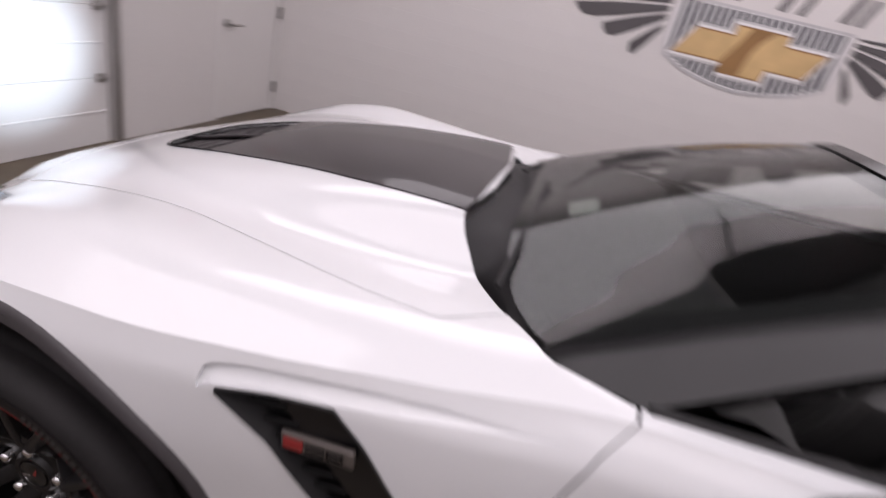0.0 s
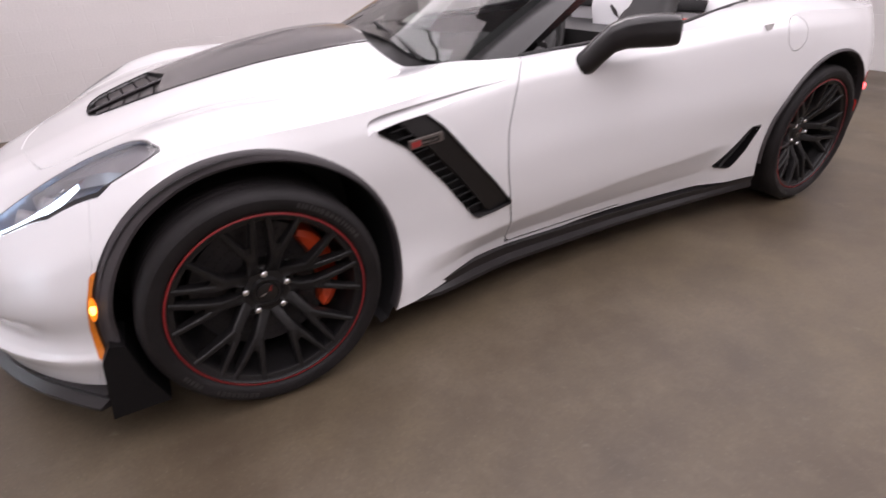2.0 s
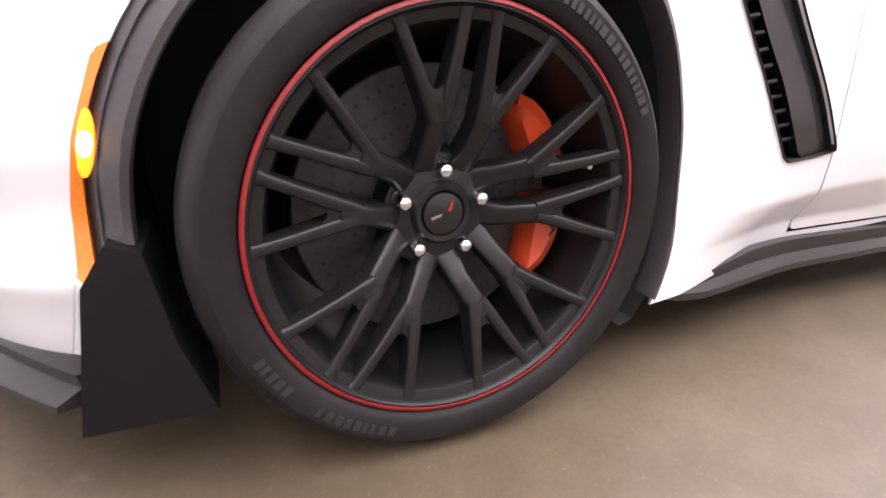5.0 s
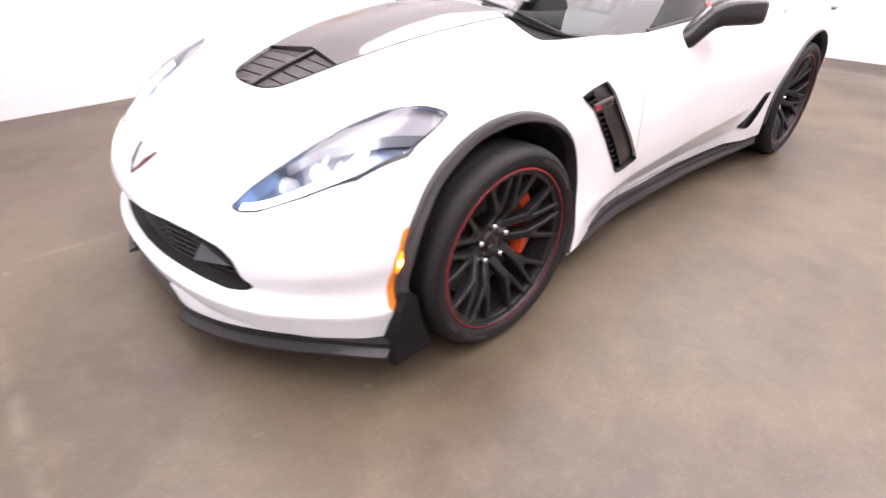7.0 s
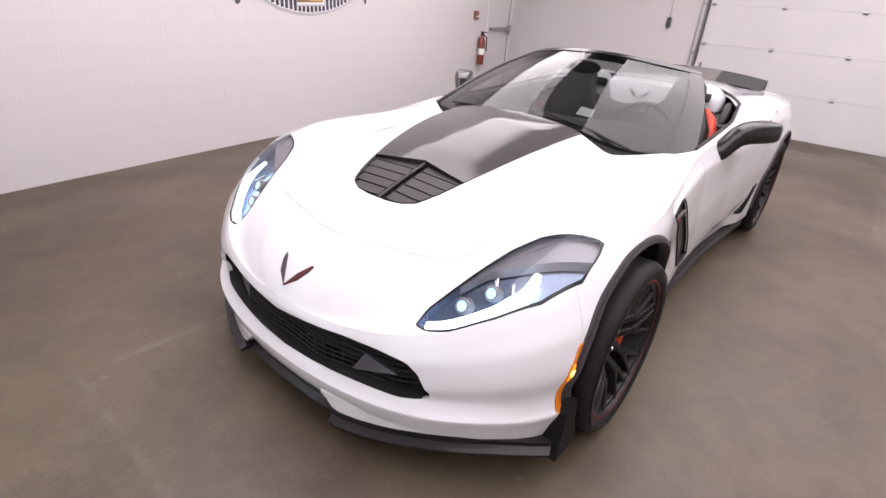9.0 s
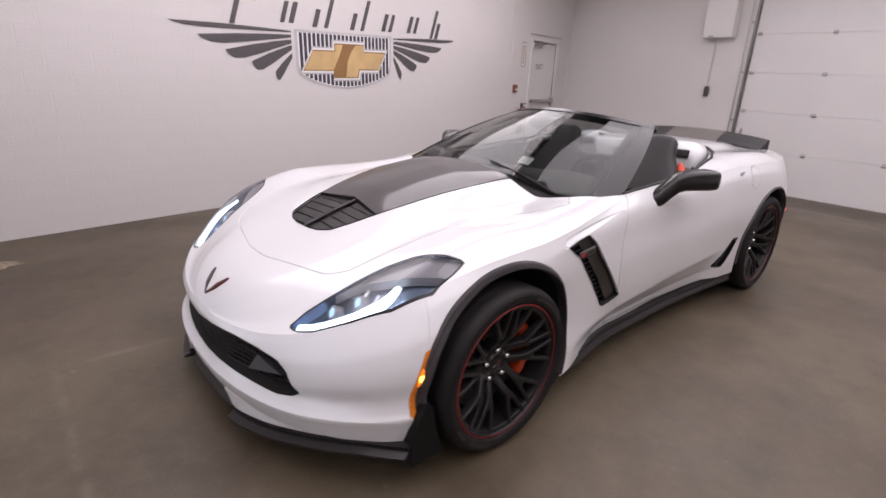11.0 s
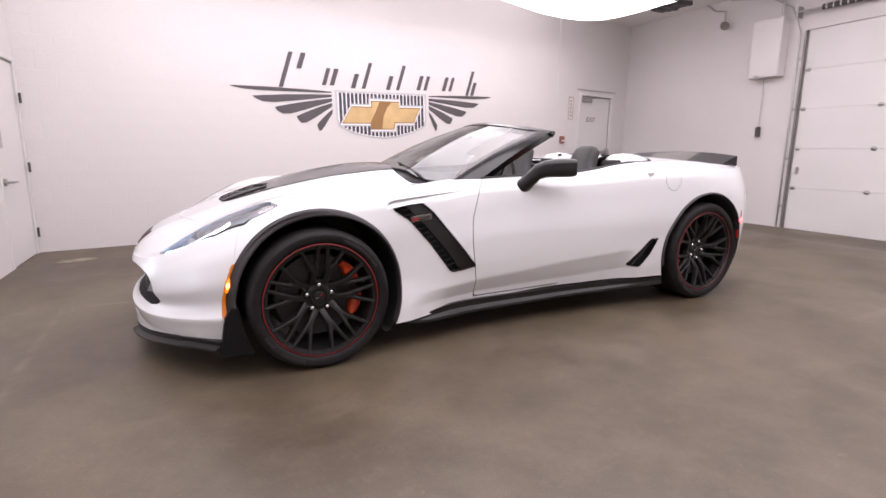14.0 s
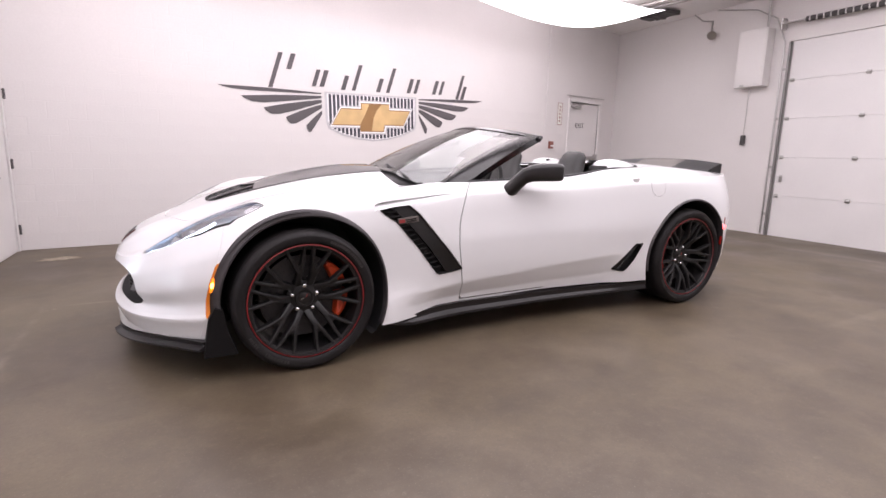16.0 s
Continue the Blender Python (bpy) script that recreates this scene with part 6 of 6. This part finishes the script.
tube(bm, [on(RIGHT, 2.61, 2.06, 0.03).translation, on(RIGHT, 2.612, 1.7, 0.025).translation, on(RIGHT, 2.61, 1.38, 0.03).translation], 0.005, 6)
part("cable", bm, STEEL, eb, smooth=60)
bm = bmesh.new()
box(bm, (0.055, 0.14, 0.05), on(RIGHT, 2.61, 1.32, 0.03), bevel=0.01)
part("pendant_switch", bm, DARK_METAL, eb, "dark pendant switch")
bm = bmesh.new()
tube(bm, [on(RIGHT, 2.78, 2.81, 0.05).translation, on(RIGHT, 2.78, 3.1, 0.05).translation, on(RIGHT, 2.78, 3.24, 0.06).translation], 0.016, 8)
tube(bm, [on(RIGHT, 3.03, 0.02, 0.02).translation, on(RIGHT, 3.02, 2.6, 0.02).translation, on(RIGHT, 2.90, 2.92, 0.04).translation, on(RIGHT, 2.6, 3.10, 0.05).translation, on(RIGHT, 2.0, 3.22, 0.06).translation], 0.010, 8)
tagged(part("conduit", bm, STEEL, smooth=60), "grey metal conduit along the garage door jamb", "conduit")

em_lamp = tagged(empty("emergency_lamp"), "small grey emergency lamp head on a bent pipe", "lamp")
bm = bmesh.new()
tube(bm, [on(RIGHT, 1.60, 3.24, 0.05).translation, on(RIGHT, 1.75, 3.12, 0.05).translation, on(RIGHT, 1.93, 3.08, 0.06).translation, on(RIGHT, 1.94, 2.93, 0.08).translation], 0.011, 8)
part("pipe", bm, STEEL, em_lamp, smooth=60)
bm = bmesh.new()
lathe(bm, [(0.0, -0.05), (0.03, -0.045), (0.05, -0.01), (0.062, 0.03), (0.064, 0.04), (0.0, 0.036)], 20, on(RIGHT, 1.97, 2.88, 0.10) @ pose(0, 0, 0, 30, 25, 0))
part("lamp_head", bm, STEEL, em_lamp, smooth=40)

dc = tagged(empty("ceiling_duct"), "dark ragged duct end under the ceiling", "duct")
rnd = random.Random(11)
for i in range(7):
    bm = bmesh.new()
    box(bm, (0.085, 0.03 + 0.03 * rnd.random(), 0.20 + 0.08 * rnd.random()), on(RIGHT, 1.18 + 0.075 * i, 3.19 + 0.012 * rnd.random(), 0.62) @ pose(0, 0, 0, rnd.uniform(-5, 5), rnd.uniform(-12, 12), rnd.uniform(-8, 8)), bevel=0.006)
    part("duct_piece", bm, DARK_METAL, dc)

# side door in the left wall
sd = tagged(empty("door_4"), "white painted steel side door, closed, lever handle", "door", kind="structure")
bm = bmesh.new()
box(bm, (0.70, 1.73, 0.045), on(LEFT, 0.42, 0.87, -0.03), bevel=0.003)
part("leaf", bm, DOOR_PAINT, sd)
for x in (0.04, 0.80):
    bm = bmesh.new()
    box(bm, (0.045, 1.78, 0.04), on(LEFT, x, 0.89, -0.012), bevel=0.004)
    part("frame", bm, DOOR_PAINT, sd)
bm = bmesh.new()
box(bm, (0.80, 0.045, 0.04), on(LEFT, 0.42, 1.775, -0.012), bevel=0.004)
part("frame", bm, DOOR_PAINT, sd)
for z in (0.21, 0.82, 1.44):
    bm = bmesh.new()
    tube(bm, [on(LEFT, 0.075, z - 0.045, 0.03).translation, on(LEFT, 0.075, z + 0.045, 0.03).translation], 0.011, 8)
    part("hinge", bm, DARK_METAL, sd, smooth=50)
bm = bmesh.new()
lathe(bm, [(0.0, 0.02), (0.03, 0.018), (0.032, 0.0)], 18, on(LEFT, 0.705, 0.715, -0.005))
tube(bm, [on(LEFT, 0.705, 0.715, 0.0).translation, on(LEFT, 0.705, 0.715, 0.05).translation, on(LEFT, 0.60, 0.715, 0.055).translation], 0.010, 8)
part("lever_handle", bm, STEEL, sd, "grey lever handle", smooth=50)
bm = bmesh.new()
box(bm, (0.004, 1.70, 0.005), on(LEFT, 0.774, 0.87, -0.006))
part("door_gap", bm, STEEL, sd)
pl = tagged(empty("fire_alarm"), "small red fire alarm on a conduit beside the side door", "fire alarm")
bm = bmesh.new()
box(bm, (0.10, 0.12, 0.05), on(LEFT, 0.93, 1.60, 0.026), bevel=0.008)
part("alarm_box", bm, RED_PAINT, pl)
bm = bmesh.new()
tube(bm, [on(LEFT, 0.89, 1.10, 0.014).translation, on(LEFT, 0.89, 2.4, 0.014).translation, on(LEFT, 0.84, 2.7, 0.014).translation], 0.010, 8)
tagged(part("conduit", bm, DOOR_PAINT, smooth=60), "thin white conduit down the wall", "conduit")
bm = bmesh.new()
box(bm, (0.09, 0.13, 0.05), on(LEFT, 0.87, 1.06, 0.026), bevel=0.006)
tagged(part("switch_box", bm, STEEL, None), "grey wall switch box on a conduit", "switch")

# pipes hung under the ceiling
for u, v0, v1 in ((7.35, 0.5, 6.0), (7.55, 0.5, 6.0)):
    bm = bmesh.new()
    tube(bm, [at(u, v0, HIGH - 0.06), at(u, v1, HIGH - 0.06)], 0.025, 8)
    tagged(part("ceiling_pipe", bm, STEEL, smooth=60), "grey pipe under the ceiling", "pipe")

# pale paint spot spilt on the floor near the corner
bm = bmesh.new()
rnd = random.Random(3)
edge_pts = []
for k in range(18):
    a = 2 * math.pi * k / 18
    r = 0.09 * rnd.uniform(0.6, 1.25)
    edge_pts.append((1.7 * r * math.cos(a), r * math.sin(a)))
plate(bm, edge_pts, 0.0015, Matrix.Translation((-1.40, 2.39, 0.0005)) @ pose(0, 0, 0, 0, 0, 12))
spot = part("paint_spot", bm, SPOT_PAINT, floor)

# painted block courses of the back wall
random.seed(7)
COURSE, LONG = 0.156, 0.312
wall_north = bpy.data.objects["wall_north"]


def block_mesh(length):
    bm = bmesh.new()
    h, l, b = COURSE - 0.002, length - 0.002, 0.002
    outer = [(-l / 2, -h / 2), (l / 2, -h / 2), (l / 2, h / 2), (-l / 2, h / 2)]
    lo = [bm.verts.new((x, y, 0)) for x, y in outer]
    hi = [bm.verts.new((x - math.copysign(b, x), y - math.copysign(b, y), 0.0008)) for x, y in outer]
    bm.faces.new(hi)
    for i in range(4):
        bm.faces.new((lo[i], lo[(i + 1) % 4], hi[(i + 1) % 4], hi[i]))
    me = bpy.data.meshes.new("block")
    bm.to_mesh(me)
    bm.free()
    me.materials.append(WALL_PAINT)
    return me


whole = block_mesh(LONG)
rest_v, rest_f = [], []
for row in range(20):
    z = COURSE * (row + 0.5)
    u = (LONG / 2 if row % 2 else 0.0)
    while u + LONG < WIDE:
        c = u + LONG / 2
        if not (7.40 < c < 8.65 and z < 2.1):
            m = on(BACK, c, z, 0.0) @ pose(0, 0, 0, random.uniform(-0.05, 0.05), random.uniform(-0.04, 0.04), 0) @ Matrix.Translation((0, 0, random.uniform(0, 0.0005)))
            if row < 11:
                ob = new("block", whole)
                ob.parent = wall_north
                ob.matrix_world = m
            else:
                k = len(rest_v)
                rest_v += [m @ v.co for v in whole.vertices]
                rest_f += [[k + i for i in p.vertices] for p in whole.polygons]
        u += LONG
me = bpy.data.meshes.new("upper_blocks")
me.from_pydata(rest_v, [], rest_f)
me.materials.append(WALL_PAINT)
upper = new("upper_blocks", me)
upper.parent = wall_north
tagged(upper, kind="stuff")
